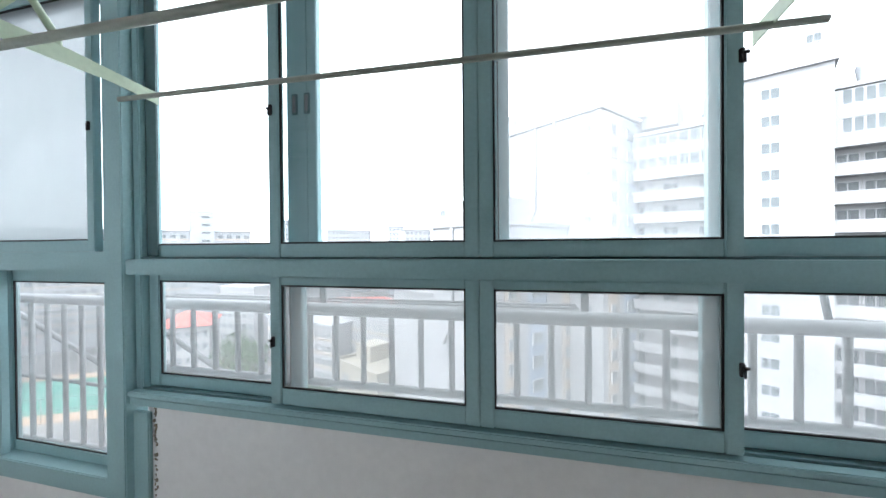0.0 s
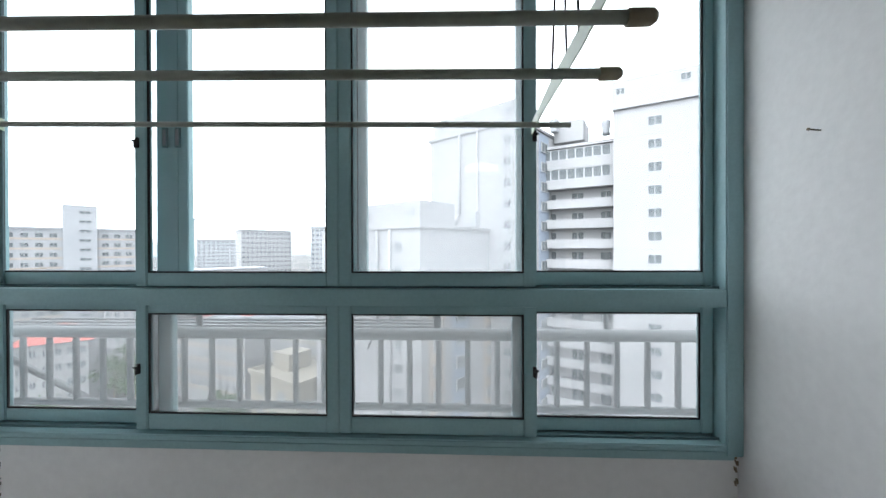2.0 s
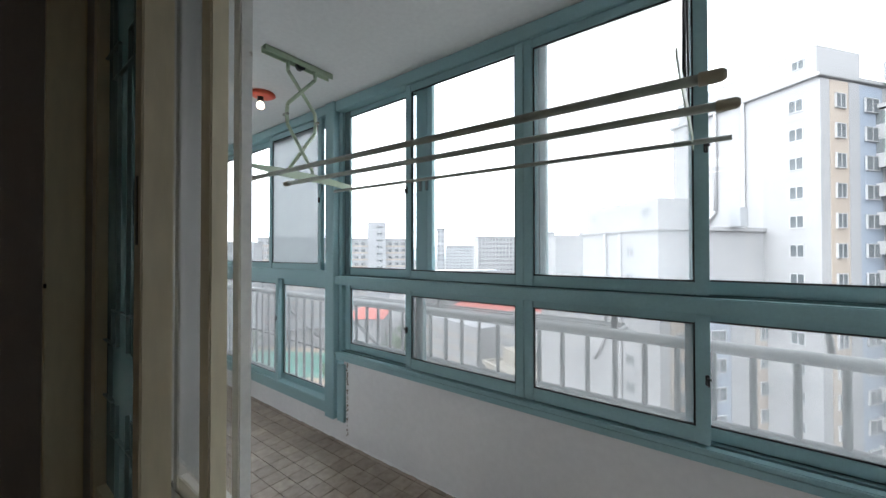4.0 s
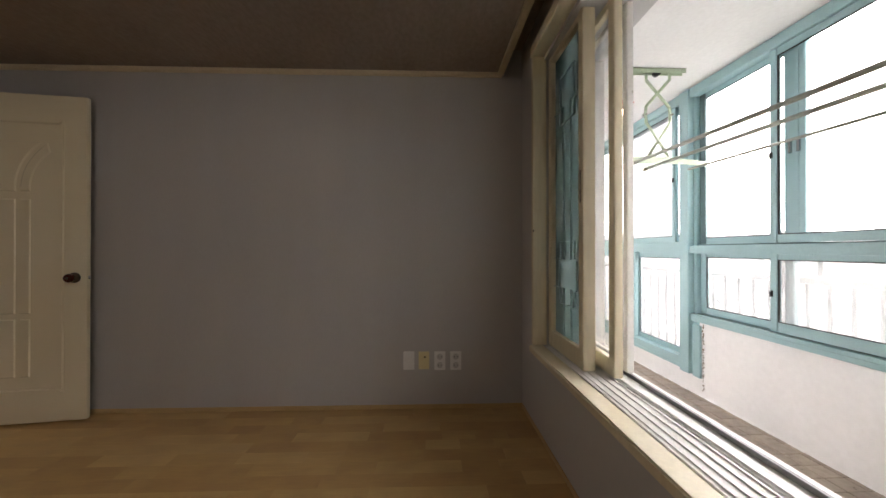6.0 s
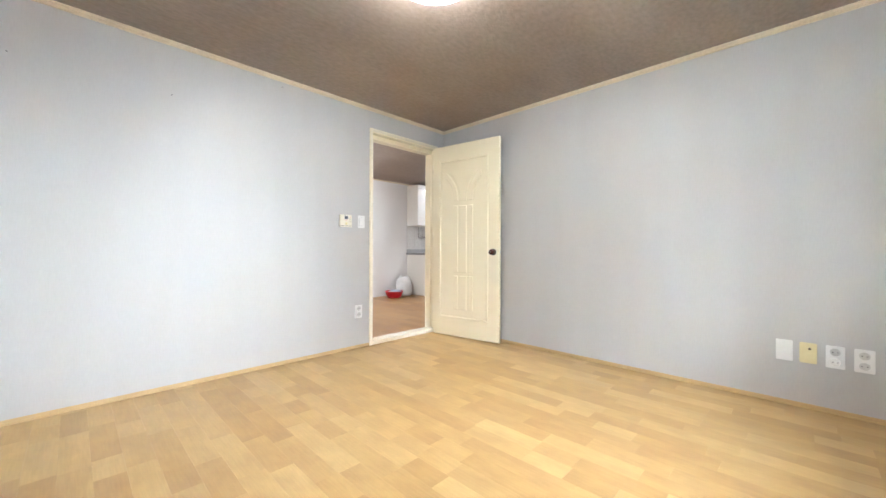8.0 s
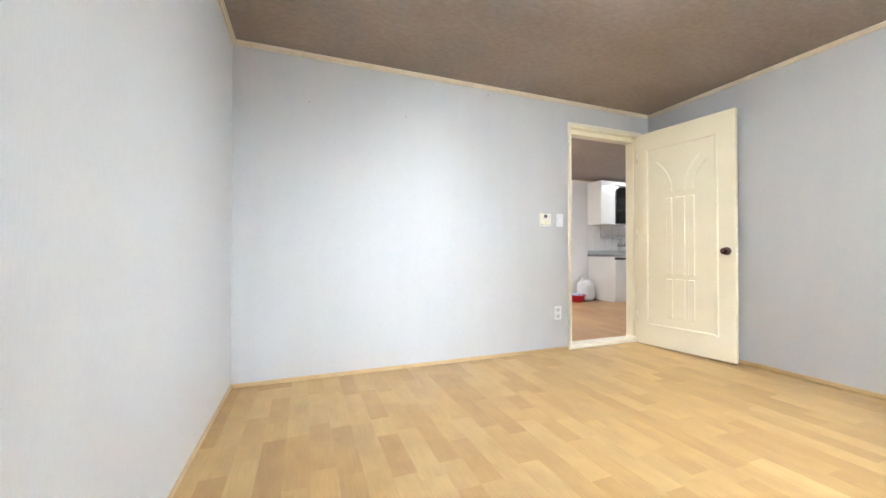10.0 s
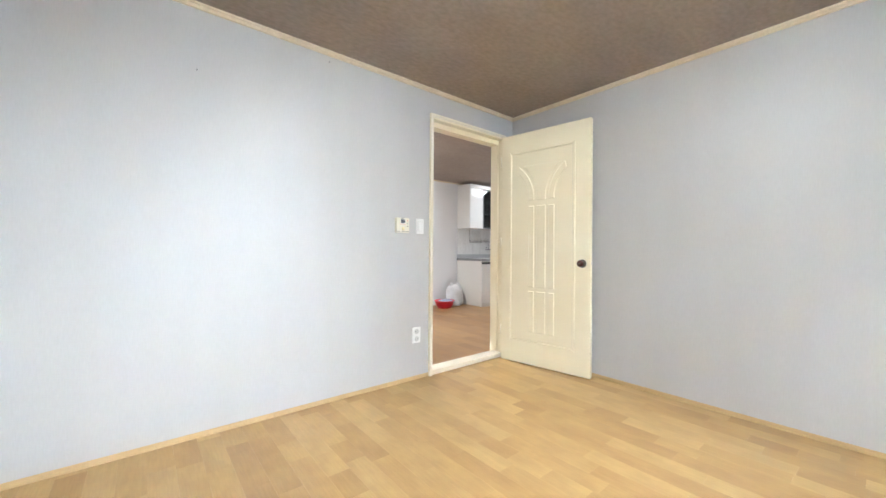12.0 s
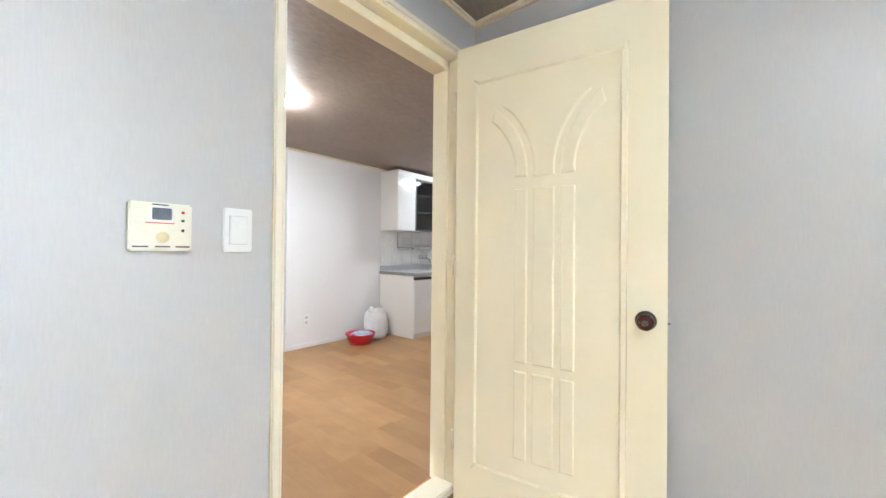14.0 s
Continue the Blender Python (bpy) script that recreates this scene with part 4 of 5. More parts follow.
def socket_faces(o, zs=(0.028, -0.028), mat=SOCKET_GREY):
    for z in zs:
        f = part("socket", moved(lathe([(0, -0.001), (0.0185, -0.001), (0.0205, 0.0), (0.0205, 0.003), (0, 0.003)], 24), pose(0, -0.009, z, 90, 0, 0) @ Matrix.Scale(-1, 4, (0, 0, 1))), mat, o)
        for x in (-0.0095, 0.0095):
            part("pin_hole", moved(tubes(((x, -0.0125, z), (x, -0.010, z)), r=0.0026, n=8), Matrix.Identity(4)), BLACK, f)


ZP = 0.311
SO = "plates beside the bedroom window"
wall_plate("blank_plate", XW, -1.142, ZP + 0.002, 90, 0.074, 0.122, WHITE_PLASTIC, "blank white cover plate low on grey wallpaper", "wall plate", SO)
o = wall_plate("aerial_socket", XW, -1.041, ZP + 0.002, 90, 0.072, 0.118, YELLOW_PLASTIC, "yellowed aerial socket plate low on the wall", "socket", SO)
part("port", moved(tubes(((0.006, -0.018, 0.026), (0.006, -0.008, 0.026)), r=0.006), Matrix.Identity(4)), BRONZE, o)
for y in (-0.934, -0.8265):
    socket_faces(wall_plate("double_socket", XW, y, ZP - 0.001, 90, 0.075, 0.125, WHITE_PLASTIC, "white double wall socket low on grey wallpaper", "socket", SO))
socket_faces(wall_plate("double_socket", -0.072, YS, 0.327, 180, 0.075, 0.12, WHITE_PLASTIC, "white double wall socket beside the door", "socket"))
socket_faces(wall_plate("double_socket", -1.905, KS, 0.316, 180, 0.075, 0.12, WHITE_PLASTIC, "white socket low on the kitchen wall", "socket"))
o = wall_plate("light_switch", -0.097, YS, 1.161, 180, 0.072, 0.116, WHITE_PLASTIC, "white rocker light switch beside the door frame", "switch")
# thin grey plate that paints the shaded gap round the rocker
part("gap_shade", boxes((-0.0228, 0.0228, -0.0098, -0.0088, -0.0378, 0.0378)), SOCKET_GREY, o)
part("rocker", boxes((-0.021, 0.021, -0.0145, -0.009, -0.036, 0.036), bevel=0.0015), WHITE_PLASTIC, o)


def thermostat():
    o = thing("thermostat", 0.071, YS, 1.160, "ivory heating thermostat with grey display and yellow dial", "thermostat", rz=180)
    part("body", boxes((-0.059, 0.059, -0.024, 0, -0.055, 0.055), bevel=0.004), IVORY, o)
    d = part("display", boxes((-0.018, 0.018, -0.0265, -0.0242, 0.016, 0.043), bevel=0.001), GREY_DISPLAY, o, "grey display window")
    part("bezel", boxes((-0.021, -0.018, -0.0255, -0.0242, 0.013, 0.046), (0.018, 0.021, -0.0255, -0.0242, 0.013, 0.046), (-0.018, 0.018, -0.0255, -0.0242, 0.043, 0.046), (-0.018, 0.018, -0.0255, -0.0242, 0.013, 0.016)), WHITE_PLASTIC, d)
    part("marking", boxes((-0.03, 0.024, -0.0246, -0.0241, 0.0075, 0.0095)), RED_PLASTIC, o, "thin red line")
    part("marking", boxes((-0.018, 0.012, -0.0246, -0.0241, 0.0485, 0.0515)), GREY_DISPLAY, o, "small dark line of lettering")
    part("dial", moved(lathe([(0, -0.012), (0.0105, -0.011), (0.012, -0.006), (0.0125, 0.0), (0, 0)], 24), pose(0.002, -0.0242, -0.024, -90, 0, 0) @ Matrix.Scale(-1, 4, (0, 0, 1)) @ Matrix.Scale(-1, 4, (0, 0, 1)) @ pose(0, 0, 0, 180, 0, 0)), YELLOW_PLASTIC, o, "yellow dial")
    for z, m in ((0.035, RED_PLASTIC), (0.016, COURT), (-0.007, BLACK)):
        part("indicator", moved(tubes(((0.04, -0.026, z), (0.04, -0.0235, z)), r=0.0034, n=12), Matrix.Identity(4)), m, o)
    for x in (-0.038, 0.002, 0.040):
        part("marking", boxes((x - 0.014, x + 0.014, -0.0246, -0.0241, -0.0465, -0.0435)), BLACK, o, "dark bar of small lettering")
    for z in (0.034, 0.02, 0.006, -0.006):
        part("marking", boxes((-0.047, -0.036, -0.0246, -0.0241, z, z + 0.0015)), CABINET_SIDE, o)
    return o


thermostat()
for x, z in ((2.029, 1.915), (1.341, 1.902), (0.635, 2.18)):
    o = thing("nail", x, YS, z, "small steel nail in grey wallpaper", "nail", "nails in the wall")
    part("shank", tubes(((0, 0, 0), (0, 0.016, 0.001)), r=0.0018, n=8), STEEL, o)
    part("nail_head", tubes(((0, 0.015, 0.001), (0, 0.018, 0.001)), r=0.0038, n=12), ALU, o)


o = thing("nail", BAL_E, 0.71, 1.529, "small dark nail in the white balcony wall", "nail", "nails in the wall")
part("shank", tubes(((0, 0, 0), (-0.03, 0.0, 0.003)), r=0.0022, n=8), BRONZE, o)
part("nail_head", tubes(((-0.029, 0, 0.003), (-0.032, 0, 0.003)), r=0.0038, n=12), BRONZE, o)


def room_lamp():
    o = thing("ceiling_lamp", 0.65, -2.26, CEIL, "round white lit ceiling lamp of the bedroom", "lamp")
    part("base", lathe([(0, -0.0005), (0.09, -0.0005), (0.092, -0.02), (0.085, -0.055), (0, -0.055)], 40), WHITE_PLASTIC, o)
    part("shade", lathe([(0.086, -0.028), (0.2, -0.032), (0.215, -0.045), (0.215, -0.098), (0.195, -0.115), (0, -0.125)], 40), ROOM_GLOW, o, "lit white diffuser")
    return o


room_lamp()

# ---- kitchen ----


def kitchen_lamp(x, y, glow):
    o = thing("ceiling_lamp", x, y, 2.235, "round white lit kitchen ceiling lamp", "lamp", "kitchen lamps")
    part("base", lathe([(0, -0.0005), (0.15, -0.0005), (0.155, -0.018), (0.14, -0.03), (0, -0.03)], 36), WHITE_PLASTIC, o)
    part("shade", lathe([(0.138, -0.031), (0.142, -0.045), (0.12, -0.07), (0.06, -0.085), (0, -0.088)], 36), glow, o, "lit white diffuser")
    return o


kitchen_lamp(-0.9, -5.6, KITCHEN_GLOW)
kitchen_lamp(-3.85, -5.87, SINK_GLOW)


def base_cabinet(x1, w, label, doors):
    o = thing("base_cabinet", x1 - w / 2, KS, 0, label, "kitchen cabinet", "kitchen base cabinets")
    inv = o.matrix_world.inverted()
    yb, yf = KS + 0.004, -6.16
    part("body", moved(boxes((x1 - w, x1, yb, yf, 0.0, 0.795), bevel=0.002), inv), CABINET_SIDE, o)
    n = len(doors)
    for i, top in enumerate(doors):
        a, b = x1 - w + i * w / n + 0.003, x1 - w + (i + 1) * w / n - 0.003
        d = part("door", moved(boxes((a, b, yf + 0.001, yf + 0.019, 0.06, 0.735), bevel=0.002), inv), CABINET_WHITE, o, "white gloss door")
        part("grip", moved(boxes((a, b, yf + 0.001, yf + 0.012, 0.745, 0.775), bevel=0.002), inv), BLACK, o, "dark recessed grip strip")
    part("plinth", moved(boxes((x1 - w + 0.002, x1 - 0.002, yf + 0.0005, yf + 0.008, 0.0, 0.055)), inv), CABINET_WHITE, o)
    return o


base_cabinet(-2.991, 0.6, "white kitchen base cabinet with a cream side panel", (1,))
base_cabinet(-3.593, 0.8, "white kitchen sink cabinet with two doors", (1, 1))
base_cabinet(-4.395, 0.8, "white kitchen base cabinet with two doors", (1, 1))


def worktop():
    o = thing("worktop", -4.0, KS, 0.796, "grey steel-edged kitchen worktop with upstand and sink", "worktop")
    inv = o.matrix_world.inverted()
    part("slab", moved(boxes((-5.19, -2.985, KS + 0.003, -6.13, 0.796, 0.836), bevel=0.004), inv), WORKTOP, o)
    part("upstand", moved(boxes((-5.19, -2.985, KS + 0.003, KS + 0.028, 0.837, 0.905), bevel=0.003), inv), WORKTOP, o)
    part("sink_rim", moved(boxes((-4.3, -3.62, -6.62, -6.24, 0.8365, 0.842), bevel=0.002), inv), CHROME, o)
    part("end_edge", moved(boxes((-2.9845, -2.98, KS + 0.003, -6.13, 0.796, 0.836), bevel=0.001), inv), ALU, o)
    return o


worktop()


def wall_cabinet(x1, w, label, kinds):
    o = thing("wall_cabinet", x1 - w / 2, KS, 1.39, label, "kitchen cabinet", "kitchen wall cabinets")
    inv = o.matrix_world.inverted()
    z0, z1, yf = 1.39, 2.19, -6.475
    t = 0.018
    part("body", moved(boxes((x1 - t, x1, KS + 0.004, yf, z0, z1), (x1 - w, x1 - w + t, KS + 0.004, yf, z0, z1), (x1 - w + t, x1 - t, KS + 0.004, yf, z0, z0 + t),
                             (x1 - w + t, x1 - t, KS + 0.004, yf, z1 - t, z1), (x1 - w + t, x1 - t, KS + 0.004, KS + 0.012, z0 + t, z1 - t)), inv), CABINET_SIDE, o)
    part("cornice", moved(boxes((x1 - w, x1, yf + 0.0005, yf + 0.022, 2.12, z1), bevel=0.002), inv), CABINET_WHITE, o)
    n = len(kinds)
    for i, k in enumerate(kinds):
        a, b = x1 - (i + 1) * w / n + 0.002, x1 - i * w / n - 0.002
        if k == "door":
            part("door", moved(boxes((a, b, yf + 0.001, yf + 0.019, z0 + 0.002, 2.117), bevel=0.002), inv), CABINET_WHITE, o, "white gloss door")
        else:
            for z in (1.66, 1.9):
                part("shelf", moved(boxes((a, b, KS + 0.013, yf - 0.02, z, z + 0.016)), inv), CABINET_SIDE, o)
            part("lining", moved(boxes((a, b, KS + 0.0125, KS + 0.016, z0 + t, 2.117)), inv), CABINET_DARK, o)
            d = part("door", moved(boxes((a, a + 0.02, yf + 0.001, yf + 0.017, z0 + 0.002, 2.117), (b - 0.02, b, yf + 0.001, yf + 0.017, z0 + 0.002, 2.117), (a + 0.02, b - 0.02, yf + 0.001, yf + 0.017, z0 + 0.002, z0 + 0.022), (a + 0.02, b - 0.02, yf + 0.001, yf + 0.017, 2.097, 2.117)), inv), CABINET_DARK, o, "dark framed glass door")
            no_shadow(part("pane", moved(boxes((a + 0.02, b - 0.02, yf + 0.007, yf + 0.011, z0 + 0.022, 2.097)), inv), SMOKED, d))
    return o


wall_cabinet(-2.991, 0.335, "white kitchen wall cabinet with a cream side", ("door",))
wall_cabinet(-3.327, 0.4, "kitchen wall cabinet with dark glass door and shelves", ("glass",))
wall_cabinet(-3.728, 0.67, "white kitchen wall cabinet with two doors", ("door", "door"))
wall_cabinet(-4.399, 0.78, "white kitchen wall cabinet with two doors", ("door", "door"))


def dish_rack():
    o = thing("dish_rack", -3.6, KS, 1.15, "steel wire dish rack hung on the tiles", "dish rack")
    inv = o.matrix_world.inverted()
    x0, x1, y0, y1 = -4.1, -3.3, KS + 0.012, KS + 0.2
    part("rim", moved(tubes(((x0, y1, 1.16), (x1, y1, 1.16)), ((x0, y0, 1.16), (x1, y0, 1.16)), ((x0, y0, 1.16), (x0, y1, 1.16)), ((x1, y0, 1.16), (x1, y1, 1.16)),
                            ((x1, y0, 1.38), (x1, y0, 1.16)), ((x0, y0, 1.38), (x0, y0, 1.16)), r=0.006), inv), CHROME, o)
    for i in range(20):
        x = x0 + 0.02 + i * (x1 - x0 - 0.04) / 19
        part("wire", moved(tubes(((x, y0, 1.22), (x, y0 + 0.004, 1.158)), ((x, y0 + 0.004, 1.158), (x, y1, 1.158)), r=0.0025, n=6), inv), CHROME, o)
    part("drip_tray", moved(boxes((x0, x1, y0, y1 + 0.02, 1.132, 1.138), (x0, x1, y1 + 0.014, y1 + 0.02, 1.138, 1.155)), inv), STEEL, o)
    return o


dish_rack()


def tap():
    o = thing("kitchen_tap", -3.80, KS, 1.02, "chrome wall-mounted kitchen tap with a swan spout", "tap")
    inv = o.matrix_world.inverted()
    part("body", moved(tubes(((-3.88, KS + 0.05, 1.0), (-3.72, KS + 0.05, 1.0)), ((-3.86, KS + 0.008, 1.0), (-3.86, KS + 0.05, 1.0)), ((-3.74, KS + 0.008, 1.0), (-3.74, KS + 0.05, 1.0)), r=0.014), inv), CHROME, o)
    part("spout", moved(tubes(((-3.8, KS + 0.05, 1.0), (-3.8, KS + 0.12, 1.01)), ((-3.8, KS + 0.12, 1.01), (-3.79, KS + 0.2, 0.985)), ((-3.79, KS + 0.2, 0.985), (-3.79, KS + 0.21, 0.94)), r=0.01), inv), CHROME, o)
    for x in (-3.88, -3.72):
        part("handle", moved(tubes(((x, KS + 0.05, 1.0), (x, KS + 0.05, 1.045)), ((x - 0.02, KS + 0.05, 1.045), (x + 0.02, KS + 0.05, 1.045)), r=0.008), inv), CHROME, o)
    part("riser", moved(tubes(((-3.8, KS + 0.04, 1.01), (-3.8, KS + 0.03, 1.13)), r=0.007), inv), CHROME, o)
    return o


tap()


def red_bowl():
    o = thing("washing_bowl", -2.44, -6.50, 0, "red plastic washing bowl with a cloth on the kitchen floor", "bowl")
    part("bowl", lathe([(0, 0.004), (0.115, 0.004), (0.15, 0.06), (0.165, 0.115), (0.178, 0.118), (0.176, 0.126), (0.16, 0.124), (0.142, 0.06), (0.108, 0.014), (0, 0.012)], 40), RED_PLASTIC, o)
    part("foot", lathe([(0.09, 0.0), (0.118, 0.0), (0.118, 0.006), (0.09, 0.006)], 32), RED_PLASTIC, o)
    return o


red_bowl()


def crumpled(bm, seed, amount, scale):
    for v in bm.verts:
        n = noise.noise_vector(v.co * scale + Vector((seed, seed * 2.3, 0)))
        v.co += n * amount
    return bm


def cloth():
    bm = bmesh.new()
    bmesh.ops.create_grid(bm, x_segments=16, y_segments=16, size=0.11)
    for v in bm.verts:
        d = math.hypot(v.co.x, v.co.y)
        v.co.z = 0.128 - d * d * 2.2 + 0.012 * noise.noise(v.co * 22)
    r = bmesh.ops.extrude_face_region(bm, geom=bm.faces[:])
    for e in r["geom"]:
        if isinstance(e, bmesh.types.BMVert):
            e.co.z += 0.012
    for f in bm.faces:
        f.smooth = True
    return tagged(part("cloth", moved(bm, pose(-2.46, -6.49, 0.008)), BLUE_CLOTH), "crumpled blue and white cloth lying in the red bowl", "cloth")


cloth()


def plastic_bag():
    o = thing("plastic_bag", -2.76, -6.60, 0, "full white plastic bag tied at the top, on the floor", "bag")
    prof = [(0, 0.002), (0.135, 0.002), (0.155, 0.03), (0.158, 0.14), (0.15, 0.26), (0.135, 0.32), (0.105, 0.352), (0.06, 0.36), (0, 0.358)]
    fine = []
    for (a, h), (b, g) in zip(prof, prof[1:]):
        fine += [(a + (b - a) * i / 4, h + (g - h) * i / 4) for i in range(4)]
    fine.append(prof[-1])
    bm = lathe(fine, 40)
    for v in bm.verts:
        ang = math.atan2(v.co.y, v.co.x)
        k = 1 + 0.05 * math.sin(ang * 5 + v.co.z * 16) + 0.09 * noise.noise(v.co * 17)
        v.co.x *= k
        v.co.y *= k * 0.85
        if v.co.z > 0.3:
            v.co.z += 0.012 * noise.noise(v.co * 24)
        v.co.z = max(v.co.z, 0.001)
    part("bag", bm, BAG_PLASTIC, o)
    for sx in (-1, 1):
        ear = lathe([(0, 0.0), (0.05, 0.0), (0.048, 0.03), (0.034, 0.055), (0.014, 0.066), (0, 0.066)], 14)
        for v in ear.verts:
            v.co.y *= 0.5
            v.co += noise.noise_vector(v.co * 40 + Vector((sx, 0, 0))) * 0.006
        part("handle", moved(ear, pose(sx * 0.075, 0.0, 0.335, 0, sx * 22, 15)), BAG_PLASTIC, o)
    return o


plastic_bag()
# ---- outside: rail and rack on the balcony ----


def balcony_rail():
    o = thing("balcony_rail", -0.6, 1.18, 0.1, "weathered aluminium railing outside the balcony windows", "railing")
    inv = o.matrix_world.inverted()
    y = 1.18

    def add(name, bm, label=""):
        return part(name, moved(bm, inv), ALU, o, label)

    add("top_rail", tubes(((-3.9, y, 0.882), (1.9, y, 0.882)), r=0.024, n=14))
    add("bottom_rail", tubes(((-1.5, y, 0.590), (1.9, y, 0.590)), r=0.016, n=12))
    add("bottom_rail", tubes(((-3.9, y, 0.17), (-1.5, y, 0.17)), r=0.016, n=12))
    add("middle_rail", tubes(((-3.9, y + 0.02, 0.50), (-1.5, y + 0.02, 0.46)), r=0.010, n=10))
    x = 0.743 - 0.1165 * 19
    while x < 1.8:
        if x > -1.5:
            add("baluster", tubes(((x, y, 0.60), (x, y, 0.865)), r=0.0115, n=10))
        x += 0.1165
    x = -1.56
    while x > -3.8:
        add("baluster", tubes(((x, y, 0.18), (x, y, 0.865)), r=0.0115, n=10))
        x -= 0.1165
    for x in (-3.2, -1.5, 1.55):
        add("stay", tubes(((x, y - 0.02, 0.875), (x, 1.1, 0.875)), r=0.009, n=8))
        add("stay", tubes(((x, y - 0.01, 0.59 if x > -1.4 else 0.17), (x, 1.1, 0.4 if x > -1.4 else 0.1)), r=0.009, n=8))
    return o


balcony_rail()


def outer_rack():
    o = thing("outdoor_rack", -0.6, 1.3, 0.9, "grey metal drying rack fixed outside the railing", "drying rack")
    inv = o.matrix_world.inverted()
    for y in (1.235, 1.30, 1.37, 1.44):
        part("rod", moved(tubes(((-1.75, y, 0.882), (0.27, y, 0.886)), r=0.0055, n=8), inv), ALU, o)
    for x in (-1.75, -0.73, 0.27):
        part("cross_bar", moved(boxes((x - 0.009, x + 0.009, 1.2, 1.46, 0.866, 0.876), bevel=0.002), inv), ALU, o)
        part("upright", moved(boxes((x - 0.013, x + 0.013, 1.205, 1.216, 0.85, 1.03), bevel=0.002), inv), ALU, o)
    for x in (-2.9, -1.95):
        part("brace", moved(tubes(((x, 1.25, 0.90), (x + 0.42, 1.55, 0.42)), r=0.016, n=8), inv), ALU, o)
        part("brace_bar", moved(tubes(((x, 1.2, 0.9), (x, 1.27, 0.9)), r=0.012, n=8), inv), ALU, o)
    part("end_hook", moved(tubes(((0.95, 1.2, 0.87), (0.935, 1.22, 1.03)), r=0.01, n=8), inv), ALU, o)
    return o


outer_rack()



def hanging_cable():
    o = thing("cable", 1.26, 1.128, 2.3, "thin white cable hanging outside the balcony glazing", "cable")
    bm = bmesh.new()
    pts = [(0.0, 0, 0.2), (-0.004, 0, -0.2), (-0.002, 0, -0.5), (0.008, 0, -0.7), (0.024, 0, -0.86), (0.034, 0, -0.95)]
    for a, b in zip(pts, pts[1:]):
        tube(bm, a, b, 0.0028, 8)
    part("sheath", bm, WHITE_PLASTIC, o)
    part("clip", boxes((-0.008, 0.008, -0.0085, 0.004, 0.08, 0.1), bevel=0.002), ALU, o)
    return o


hanging_cable()

# ---- outside: the estate ----
GROUND = -28.0
EYE0 = Vector((0.352, -0.271, 1.231))
SWING = 1.8  # degrees by which the estate is turned clockwise about the window


def polar(az, r):
    """A place on the ground plan at a bearing (degrees clockwise from +y) and a distance from the window."""
    return EYE0.x + r * math.sin(radians(az + SWING)), EYE0.y + r * math.cos(radians(az + SWING))


structure("ground", boxes((-2500, 2500, -400, 4500, GROUND - 1, GROUND)), ASPHALT, "grey streets and paving far below", "ground")
WINDOW_MESH = {}


def far_window(parent, x, z, w, h, y=0.0, panes=2):
    """A framed window in a facade that looks along -y in the building's own axes; frame proud, glass set back."""
    key = (round(w, 3), round(h, 3), panes)
    if key not in WINDOW_MESH:
        f = 0.07
        bars = [(-w / 2, -w / 2 + f, -0.05, 0.1, -h / 2, h / 2), (w / 2 - f, w / 2, -0.05, 0.1, -h / 2, h / 2), (-w / 2 + f, w / 2 - f, -0.05, 0.1, -h / 2, -h / 2 + f), (-w / 2 + f, w / 2 - f, -0.05, 0.1, h / 2 - f, h / 2)]
        for i in range(1, panes):
            c = -w / 2 + w * i / panes
            bars.append((c - f / 2, c + f / 2, -0.04, 0.1, -h / 2 + f, h / 2 - f))
        WINDOW_MESH[key] = (to_mesh("window", boxes(*bars), WIN_FRAME), to_mesh("pane", boxes((-w / 2 + f, w / 2 - f, -0.012, 0.05, -h / 2 + f, h / 2 - f)), WIN_DARK))
    a = new("window", WINDOW_MESH[key][0])
    a.parent = parent
    a.location = (x, y, z)
    b = new("pane", WINDOW_MESH[key][1])
    b.parent = a
    return a


def placed(name, x, y, yaw, label, category="apartment building", group=""):
    """A building whose front left corner stands at x, y; its front runs along its own x and looks along its own -y."""
    return thing(name, x, y, GROUND, label, category, group, rz=yaw)


